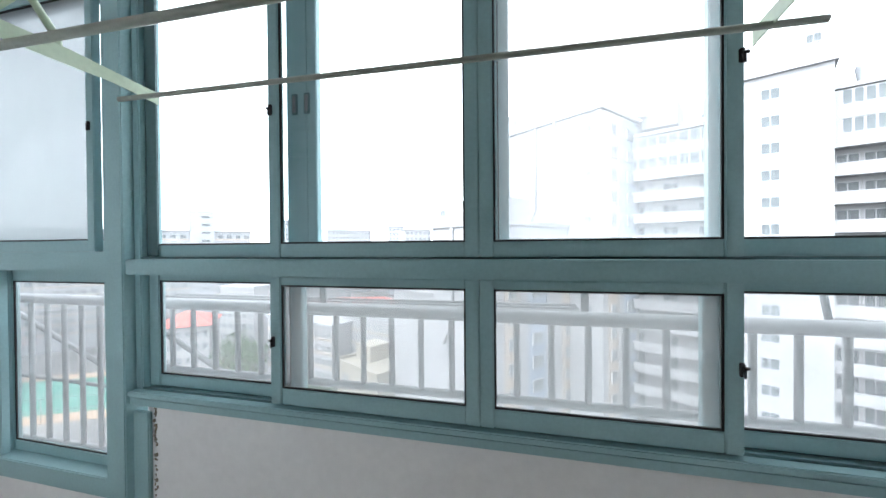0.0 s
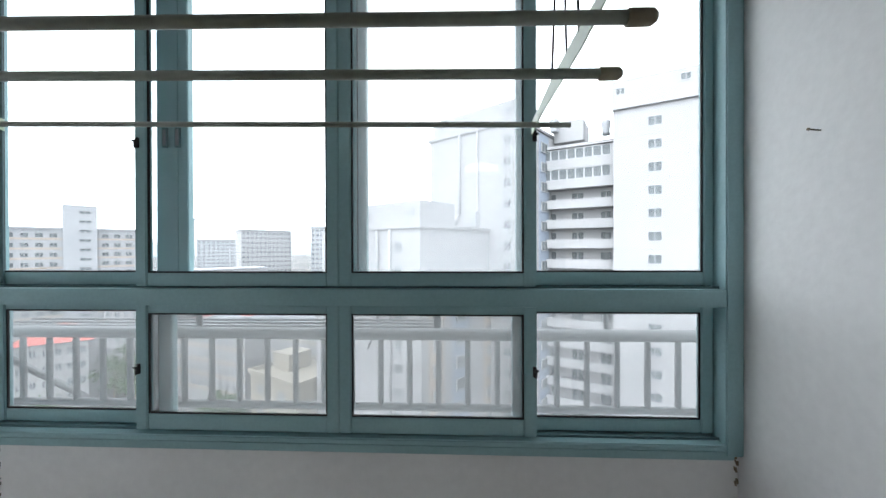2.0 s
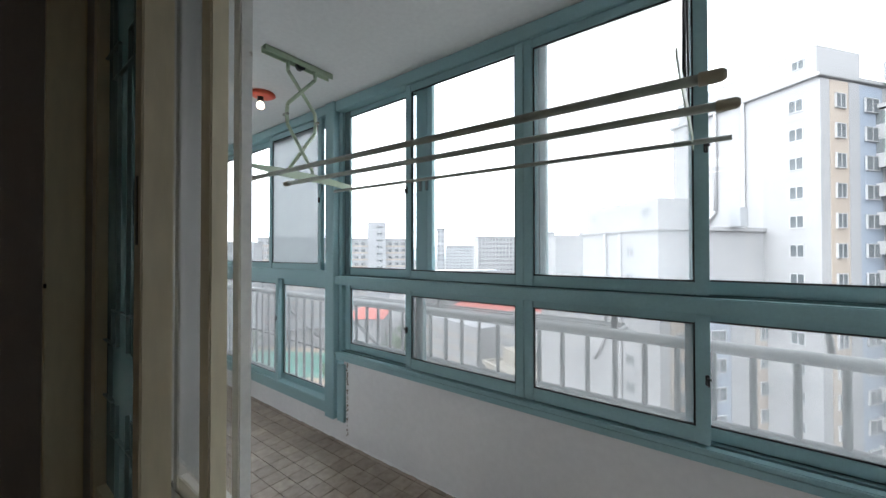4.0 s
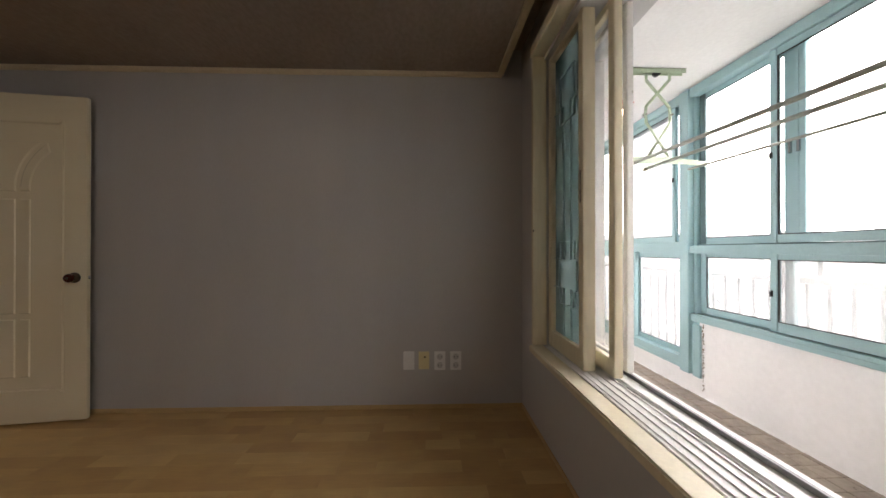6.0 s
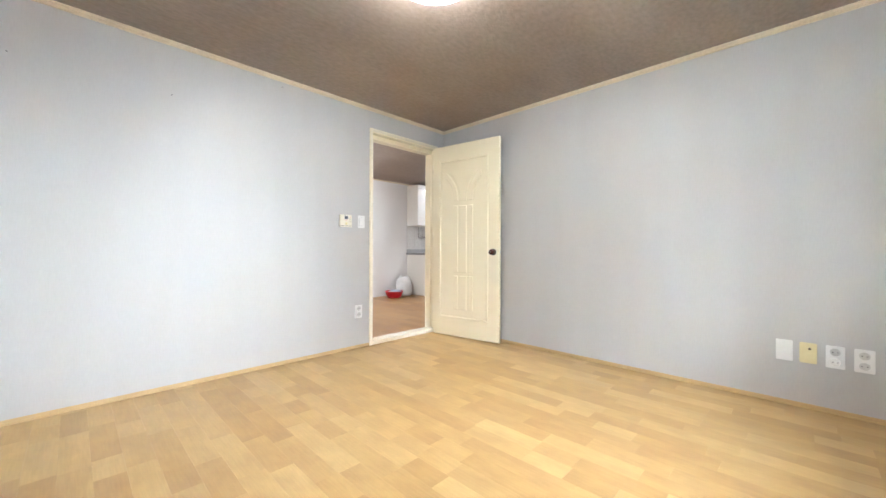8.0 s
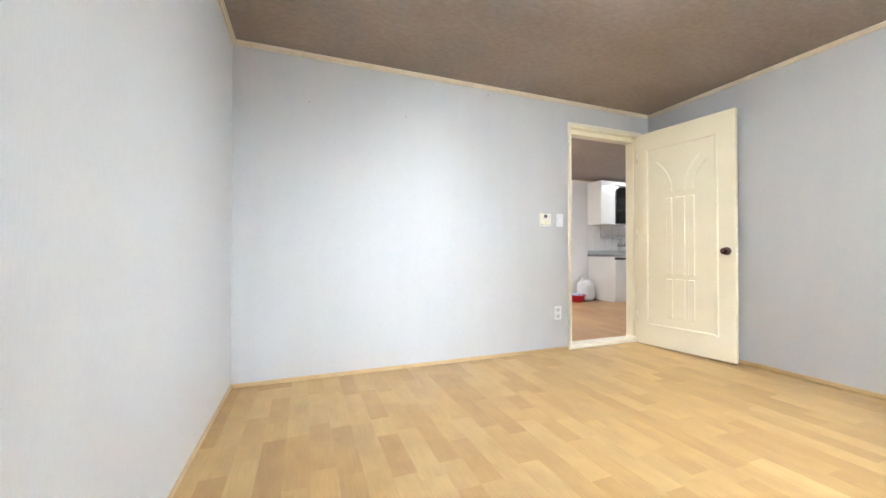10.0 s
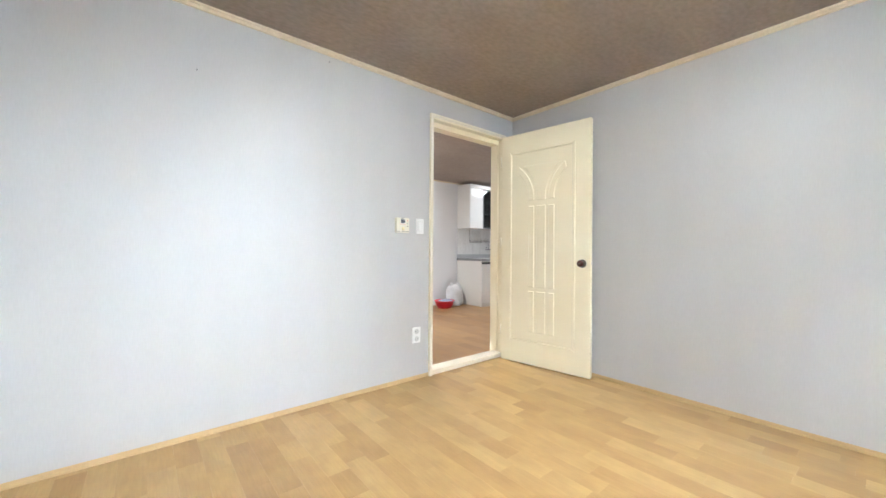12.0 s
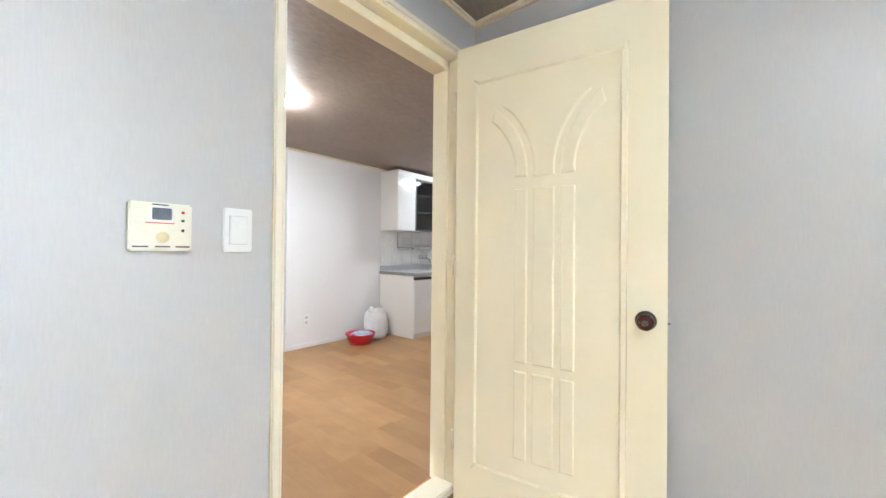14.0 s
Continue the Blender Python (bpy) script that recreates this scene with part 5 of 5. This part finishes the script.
def gable_block(corner, yaw, width, depth, top, label, letters=False, paint=0.2):
    """A slab seen from its gable: a plain end wall with one column of windows, a banded roof box and the long side with
    painted balcony columns. corner: the near right corner; the gable runs from it along its own -x."""
    o = placed("apartment_building", corner[0], corner[1], yaw, label)
    h = top - GROUND
    part("wall", boxes((-width, 0, 0, depth, 0, h)), BUILD_WHITE, o)
    part("roof", boxes((-width - 0.3, 0.3, -0.3, depth + 0.3, h, h + 0.4), bevel=0.05), BUILD_WHITE, o)
    part("roof_house", boxes((-width + 0.5, -0.2, 0.2, 6.0, h + 0.4, h + 3.0)), BUILD_WHITE, o)
    far_window(o, -1.6, h + 1.8, 1.0, 0.9, 0.2)
    far_window(o, -width + 2.0, h + 1.8, 1.0, 0.9, 0.2)
    part("chimney", boxes((0.4, 1.4, 8, 9, h + 0.4, h + 2.2), bevel=0.05), BUILD_GREY, o)
    st = 2.7
    n = 14
    for i in range(n):
        z = h - 2.0 - i * st
        if z < 6:
            break
        far_window(o, -3.4 if letters else -1.7, z, 1.15, 1.2)
        part("storey_line", boxes((-width, 0, -0.02, 0, z - 1.36, z - 1.32)), BUILD_GREY, o)
    # drain pipe with a slanting run
    part("pipe", tubes(((-width * 0.62, -0.25, h), (-width * 0.62, -0.25, h - 11)), ((-width * 0.62, -0.25, h - 11), (-width * 0.78, -0.25, h - 14)), ((-width * 0.42, -0.2, h), (-width * 0.42, -0.2, 2)), r=0.16, n=8), BUILD_WHITE, o)
    # long side: columns of paint with windows, looking along +x
    for k, (mat, y0, y1) in enumerate(((BUILD_WHITE, 0.0, 1.2), (BUILD_PEACH, 1.2, 3.6), (BUILD_WHITE, 3.6, 5.0), (BUILD_BLUE, 5.0, 8.4), (BUILD_WHITE, 8.4, 11.5), (BUILD_PEACH, 11.5, 14), (BUILD_BLUE, 14, 17.4), (BUILD_WHITE, 17.4, depth))):
        if y1 <= depth:
            part("facade_column", boxes((0.0, 0.12 + 0.05 * (k % 3), y0, y1, 0, h - paint)), mat, o)
    part("long_side", boxes((0.0, 0.05, 0, depth, 0, 0.5)), BUILD_GREY, o)
    for i in range(n):
        z = h - 2.0 - i * st
        if z < 6:
            break
        for yy in (2.4, 6.7, 12.7, 15.7):
            if yy < depth - 1 and z < h - paint:
                w = far_window(o, 0, z, 1.9 if yy in (6.7, 15.7) else 1.3, 1.35)
                w.matrix_local = pose(0.27, yy, z, 0, 0, 90)
    if letters:
        # a lower wing in the same plane and four faded painted characters, as plain strokes
        part("low_wing", boxes((-20.4, -width, 0.0, 9, 0, -5.2 - GROUND), (-20.6, -width, -0.2, 9.2, -5.2 - GROUND, -4.9 - GROUND)), BUILD_WHITE, o)
        shapes = ((("h", 0.8, 1.6), ("h", 0.1, 1.2), ("v", 0.0, 1.3), ("h", -0.7, 1.0)), (("v", -0.6, 1.6), ("v", 0.7, 2.2), ("h", 0.6, 1.1)),
                  (("v", -0.3, 2.0), ("h", -0.8, 1.4), ("h", 0.7, 0.9), ("v", 0.5, 1.2)), (("v", -0.7, 2.0), ("h", 0.2, 1.5), ("v", 0.3, 2.3), ("h", -1.0, 0.8)))
        for c, strokes in enumerate(shapes):
            cx, cz = -18.5 + c * 3.38, -11.2 - 0.25 * c - GROUND
            bars = [(cx - w_ / 2, cx + w_ / 2, -0.03, -0.004, cz + p_ - 0.13, cz + p_ + 0.13) if k_ == "h" else (cx + p_ - 0.13, cx + p_ + 0.13, -0.034, -0.004, cz - w_ / 2, cz + w_ / 2) for k_, p_, w_ in strokes]
            part("painted_sign", boxes(*bars), LETTERING, o, "faded dark painted character strokes")
    return o


YAW = -36.2 - SWING
gable_block(polar(7.68, 46.0), YAW, 14.8, 18, 16.9, "white apartment block with peach and blue balcony columns")
gable_block(polar(-7.79, 38.03), YAW, 10.9, 14, 3.3, "white apartment block with faded painted characters on its gable", True, 5.2)


def balcony_tower(az, r, label):
    """A tall block seen square on: a plain middle with one column of windows and open balconies on both wings."""
    x, y = polar(az, r)
    o = placed("apartment_building", x, y, -az - SWING, label)
    h, hm = 17.2 - GROUND, 17.9 - GROUND
    part("wall", boxes((-4.4, 4.4, 0, 10, 0, hm)), BUILD_WHITE, o)
    part("roof_house", boxes((-4.5, 4.7, -0.35, 8, hm, hm + 3.4)), BUILD_WHITE, o, "white roof house")
    far_window(o, -3.6, hm + 2.1, 1.0, 0.9, -0.35)
    far_window(o, 3.0, hm + 2.4, 1.1, 0.9, -0.35)
    st = 2.7
    for i in range(14):
        z = hm - 1.9 - i * st
        if z < 4:
            break
        far_window(o, 0.0, z, 1.5, 1.2)
        part("storey_line", boxes((-4.4, 4.4, -0.02, 0, z - 1.5, z - 1.45)), BUILD_GREY, o)
    for sgn, x0, x1, hw in ((-1, -14.0, -4.4, h - 1.0), (1, 4.4, 8.6, h), (1, 8.6, 17.0, h - 5.4)):
        part("wing", boxes((x0, x1, 3.6, 11, 0, hw - 1.5)), BUILD_WHITE, o)
        part("wing_end", boxes((x0 if sgn < 0 else x1 - 0.3, x0 + 0.3 if sgn < 0 else x1, 2.0, 3.6, 0, hw - 2.2)), BUILD_WHITE, o)
        part("roof", boxes((x0 - 0.1, x1 + 0.1, 1.8, 11.2, hw - 1.5, hw - 1.1)), BUILD_WHITE, o)
        for i in range(14):
            zf = hw - 4.2 - i * st
            if zf < 1:
                break
            part("balcony", boxes((x0, x1, 1.9, 3.6, zf - 0.12, zf + 0.05), (x0, x1, 1.9, 2.02, zf + 0.05, zf + 1.1)), BUILD_WHITE, o)
            if i < 2:
                n = 4 if x1 - x0 < 6 else 8
                for k in range(n):
                    far_window(o, x0 + 1.0 + k * (x1 - x0 - 2.0) / (n - 1), zf + 1.84, (x1 - x0 - 2.0) / (n - 1) - 0.02, 1.46, 2.0, 1)
                e = (x1 - x0 - 2.0) / (n - 1) / 2
                part("panel", boxes((x0, x0 + 1.0 - e, 1.92, 2.1, zf + 1.1, zf + 2.58), (x1 - 1.0 + e, x1, 1.92, 2.1, zf + 1.1, zf + 2.58)), BUILD_WHITE, o)
            else:
                for xx, w in ((x0 + 1.2, 1.6), ((x0 + x1) / 2, 1.7), (x1 - 1.2, 1.5))[::2 if x1 - x0 < 6 else 1]:
                    far_window(o, xx, zf + 1.2, w, 1.9, 3.6)
    part("stair_house", boxes((-12.5, -8.5, 4, 9, h - 1.1, h + 1.8)), BUILD_WHITE, o)
    part("tank", moved(lathe([(0, 1.9), (0.5, 1.9), (0.6, 1.5), (0.45, 0.4), (0.55, 0), (0, 0)], 16), pose(-5.6, 3.5, h - 1.1)), BUILD_GREY, o)
    part("tank", moved(lathe([(0, 1.9), (0.5, 1.9), (0.6, 1.5), (0.45, 0.4), (0.55, 0), (0, 0)], 16), pose(6.6, 3.5, h - 1.1)), BUILD_GREY, o)
    return o


balcony_tower(26.1, 49.0, "tall white apartment block with balconies on both wings")


def slab(az0, az1, r0, r1, top, label, wall, storeys, cols, roof=None, depth=12.0, tower=None, bands=None, group="apartment slabs"):
    """A long block between two bearings, with rows of windows and optional red hipped roof or stair tower."""
    ax, ay = polar(az0, r0)
    bx, by = polar(az1, r1)
    w = math.hypot(bx - ax, by - ay)
    o = placed("apartment_building", ax, ay, math.degrees(math.atan2(by - ay, bx - ax)), label, group=group)
    h = top - GROUND
    part("wall", boxes((0, w, 0, depth, 0, h)), wall, o)
    if roof:
        bm = bmesh.new()
        e = 0.8
        v = [bm.verts.new(p) for p in ((-e, -e, h), (w + e, -e, h), (w + e, depth + e, h), (-e, depth + e, h), (4, depth / 2, h + roof), (w - 4, depth / 2, h + roof))]
        for f in ((0, 1, 5, 4), (1, 2, 5), (2, 3, 4, 5), (3, 0, 4), (3, 2, 1, 0)):
            bm.faces.new([v[i] for i in f])
        part("roof", bm, RED_ROOF, o, "red tiled hipped roof")
    else:
        part("roof", boxes((-0.4, w + 0.4, -0.4, depth + 0.4, h, h + 0.5)), BUILD_GREY, o)
    st = 2.7
    step = w / cols
    for i in range(storeys):
        z = h - 1.7 - i * st
        if z < 1.5:
            break
        for k in range(cols):
            far_window(o, (k + 0.5) * step, z, step * 0.62, 1.35)
        if bands:
            part("band", boxes((0, w, -0.12, 0, z - 1.2, z - 0.72)), bands, o)
    if tower:
        t0, t1, th = tower
        part("stair_tower", boxes((t0, t1, -1.0, 5, 0, th - GROUND)), BUILD_GREY, o)
        for i in range(12):
            z = th - GROUND - 2.0 - i * st
            if z > 1:
                far_window(o, (t0 + t1) / 2 + 1.0, z, 2.6, 1.0, -1.0)
    return o


slab(-66, -43.6, 152, 150, 6.6, "pale grey apartment slab with a stair tower", BUILD_GREY, 11, 22, tower=(40.5, 47.5, 13.6), bands=BUILD_PEACH)
slab(-39.8, -38.6, 210, 210, 15.0, "narrow pale tower block in the haze", BUILD_GREY, 14, 2)
slab(-33.3, -26.9, 232, 240, 11.2, "white office block with a grid of small windows", BUILD_WHITE, 14, 12)
slab(-24.2, -21.8, 220, 220, 12.8, "pale apartment tower in the haze", BUILD_GREY, 14, 4)
slab(-38.4, -33.6, 330, 330, 7.5, "pale apartment blocks in the distance", BUILD_GREY, 8, 9)
slab(-21.6, -17.6, 190, 195, 9.5, "white apartment block beyond the estate", BUILD_WHITE, 12, 6)
slab(-54.2, -48.6, 94, 92, -15.2, "white apartment slab with a red roof", BUILD_WHITE, 5, 6, roof=2.4)
slab(-74, -54.8, 158, 150, -24.6, "low white slab with a red roof behind the court", BUILD_WHITE, 2, 22, roof=3.0)
slab(-47.3, -43.3, 112, 105, -9.4, "white apartment slab with rows of windows", BUILD_WHITE, 7, 5)
slab(-38.6, -23.0, 118, 112, -17.6, "white apartment slab with a red roof", BUILD_WHITE, 4, 14, roof=2.6)
slab(-41.6, -32.9, 92, 74, -14.6, "beige banded apartment slab", BUILD_WHITE, 6, 12, bands=BUILD_PEACH)
slab(-32.6, -22.0, 82, 66, -13.0, "white apartment slab with banded balconies", BUILD_WHITE, 6, 12, bands=BUILD_BEIGE)
slab(-56, -30, 175, 185, -8.0, "white apartment slabs behind the estate", BUILD_WHITE, 8, 30)
slab(-80, -66.5, 130, 120, 4.0, "pale apartment slab at the estate's edge", BUILD_GREY, 10, 12)


def low_house():
    ax, ay = polar(-32.2, 62)
    o = placed("community_hall", ax, ay, -28 - SWING, "beige flat-roofed hall among the apartment slabs", "building")
    part("wall", boxes((0, 11, 0, 9, 0, 10.4)), BUILD_BEIGE, o)
    part("roof", boxes((-0.3, 11.3, -0.3, 0.1, 10.4, 11.0), (-0.3, 11.3, 8.9, 9.3, 10.4, 11.0), (-0.3, 0.1, 0.1, 8.9, 10.4, 11.0), (10.9, 11.3, 0.1, 8.9, 10.4, 11.0), (0, 11, 0.1, 8.9, 10.4, 10.5)), BUILD_BEIGE, o)
    part("roof_house", boxes((1, 5, 3, 7, 10.5, 13.0)), BUILD_BEIGE, o)
    for i in range(3):
        far_window(o, 2.5, 8.4 - i * 3, 1.6, 1.3)
        far_window(o, 7.5, 8.4 - i * 3, 1.6, 1.3)
    return o


low_house()


def sports_court():
    ax, ay = polar(-61, 104)
    o = thing("sports_court", ax, ay, GROUND, "green sports court with tan edges and a fence", "sports court", kind="structure", rz=28)
    part("edge", boxes((-22, 22, -14, 14, 0.0, 0.05)), COURT_EDGE, o)
    part("surface", boxes((-17, 17, -10, 10, 0.054, 0.1)), COURT, o)
    part("line", boxes((-17, 17, -0.06, 0.06, 0.104, 0.11), (-15, -14.88, -9, 9, 0.104, 0.11), (14.88, 15, -9, 9, 0.104, 0.11)), BUILD_WHITE, o)
    for x in range(-21, 22, 6):
        part("fence_post", tubes(((x, -13.5, 0.05), (x, -13.5, 4.0)), r=0.06, n=6), BUILD_WHITE, o)
    part("fence_rail", tubes(((-21, -13.5, 4.0), (21, -13.5, 4.0)), ((-21, -13.5, 2.0), (21, -13.5, 2.0)), r=0.05, n=6), BUILD_WHITE, o)
    return o


sports_court()


def tree(az, r, h, seed):
    x, y = polar(az, r)
    rnd = random.Random(seed)
    o = thing("tree", x, y, GROUND, "green broadleaf tree between the apartment slabs", "tree", "estate trees")
    bm = bmesh.new()
    tube(bm, (0, 0, 0), (0.1, 0.05, h * 0.45), 0.24, 8, 0.15)
    tube(bm, (0.1, 0.05, h * 0.45), (0.0, 0.2, h * 0.85), 0.15, 6, 0.04)
    limbs = []
    for i in range(7):
        a = i * 2.4 + rnd.random()
        p = Vector((0.1, 0.05, h * (0.35 + 0.06 * i)))
        q = p + Vector((math.cos(a), math.sin(a), 0.7)) * h * rnd.uniform(0.18, 0.28)
        tube(bm, p, q, 0.08, 6, 0.03)
        limbs.append(q)
    part("trunk", bm, BARK, o)
    bm = bmesh.new()
    for q in limbs + [Vector((0, 0.2, h * 0.9))]:
        for _ in range(70):
            c = q + Vector((rnd.gauss(0, 1), rnd.gauss(0, 1), rnd.gauss(0, 0.8))) * h * 0.085
            e = Euler((rnd.uniform(0, 6.3), rnd.uniform(0, 6.3), rnd.uniform(0, 6.3))).to_matrix()
            s_ = rnd.uniform(0.18, 0.38)
            bm.faces.new([bm.verts.new(c + e @ Vector(p)) for p in ((-s_, 0, 0), (0, -s_ * 0.5, 0.05), (s_, 0, 0), (0, s_ * 0.5, 0.05))])
    part("crown", bm, LEAF, o)
    return o


for i, (az, r, h) in enumerate(((-46.5, 88, 9), (-44.6, 84, 8), (-45.5, 96, 10), (-43.5, 92, 8), (-36.5, 66, 7), (-34.5, 64, 6.5), (-56, 82, 6), (-67, 118, 6.5), (-52.5, 80, 7), (-29, 56, 6))):
    tree(az, r, h, i)


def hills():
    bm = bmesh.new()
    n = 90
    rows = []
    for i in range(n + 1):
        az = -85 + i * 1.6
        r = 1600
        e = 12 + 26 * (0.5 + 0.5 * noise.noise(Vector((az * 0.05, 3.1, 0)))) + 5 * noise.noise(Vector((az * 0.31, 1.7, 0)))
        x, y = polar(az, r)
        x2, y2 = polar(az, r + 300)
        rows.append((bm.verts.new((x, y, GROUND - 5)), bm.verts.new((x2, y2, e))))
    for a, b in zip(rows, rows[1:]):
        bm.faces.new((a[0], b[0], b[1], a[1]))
    return tagged(part("backdrop", bm, HILL), "low wooded hills on the horizon, coloured blue-grey for haze", "hills", "", "structure")


hills()

# ---- floor pieces ----


def planks(parent, x0, x1, y0, y1, z, mat, seed, w=0.101, length=0.42):
    """Plank strips along y with staggered ends; whole planks share one mesh."""
    rnd = random.Random(seed)
    gap = 0.0002
    made = {}
    x = x0
    while x < x1 - 0.005:
        ww = min(w, x1 - x)
        y = y0 - rnd.uniform(0.0, length)
        while y < y1:
            ln = length * rnd.choice((0.45, 0.8, 1.0, 1.0, 1.25))
            a, b = max(y, y0), min(y + ln, y1)
            if b - a > 0.01:
                key = (round(ww, 4), round(b - a, 3))
                if key not in made:
                    bm = boxes((-ww / 2 + gap, ww / 2 - gap, -(b - a) / 2 + gap, (b - a) / 2 - gap, -0.0029, 0.0))
                    made[key] = to_mesh("plank", bm, mat)
                p = new("plank", made[key])
                p.location = (x + ww / 2, (a + b) / 2, z)
                p.parent = parent
            y += ln
        x += w


planks(floor, XW, XE, YS, YN, FLOOR, PLANK, 11)
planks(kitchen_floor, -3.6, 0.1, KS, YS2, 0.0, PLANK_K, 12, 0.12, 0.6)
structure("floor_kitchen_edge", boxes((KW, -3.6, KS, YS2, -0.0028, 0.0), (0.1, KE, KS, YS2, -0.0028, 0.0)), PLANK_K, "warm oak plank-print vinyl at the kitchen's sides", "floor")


def tiles(parent, x0, x1, y0, y1, z, s, mat, thick=0.006, gap=0.003, seed=4):
    rnd = random.Random(seed)
    made = {}
    nx, ny = int((x1 - x0) / s) + 1, int((y1 - y0) / s) + 1
    for i in range(nx):
        for j in range(ny):
            a, b = x0 + i * s, min(x0 + (i + 1) * s, x1)
            c, d = y0 + j * s, min(y0 + (j + 1) * s, y1)
            if b - a < 0.02 or d - c < 0.02:
                continue
            key = (round(b - a, 3), round(d - c, 3))
            if key not in made:
                bm = boxes((-(b - a) / 2 + gap / 2, (b - a) / 2 - gap / 2, -(d - c) / 2 + gap / 2, (d - c) / 2 - gap / 2, -thick, 0))
                made[key] = to_mesh("tile", soften(bm, 0.0012, 1), mat)
            p = new("tile", made[key])
            p.matrix_world = pose((a + b) / 2, (c + d) / 2, z + rnd.uniform(-0.0006, 0.0006), rnd.uniform(-0.25, 0.25), rnd.uniform(-0.25, 0.25), 0)
            p.parent = parent


tiles(balcony_floor, BAL_W, BAL_E, YB + 0.002, 0.984, BAL_F + 0.001, 0.1, FLOOR_TILE)


def backsplash():
    b = structure("trim_backsplash", boxes((KW, -2.992, KS + 0.0005, KS + 0.003, 0.906, 1.389)), PALE_GROUT, "white glazed tile splashback behind the sink", "tiles")
    me = to_mesh("tile", soften(boxes((-0.0985, 0.0985, 0, 0.0055, -0.0985, 0.0985)), 0.0012, 1), WALL_TILE)
    for i in range(10):
        for j in range(2):
            p = new("tile", me)
            p.location = (-3.092 - 0.2 * i, KS + 0.0032, 1.01 + 0.2 * j)
            p.parent = b
    me2 = to_mesh("tile", soften(boxes((-0.0985, 0.0985, 0, 0.0055, -0.0385, 0.0385)), 0.0012, 1), WALL_TILE)
    for i in range(10):
        p = new("tile", me2)
        p.location = (-3.092 - 0.2 * i, KS + 0.0032, 1.35)
        p.parent = b


backsplash()
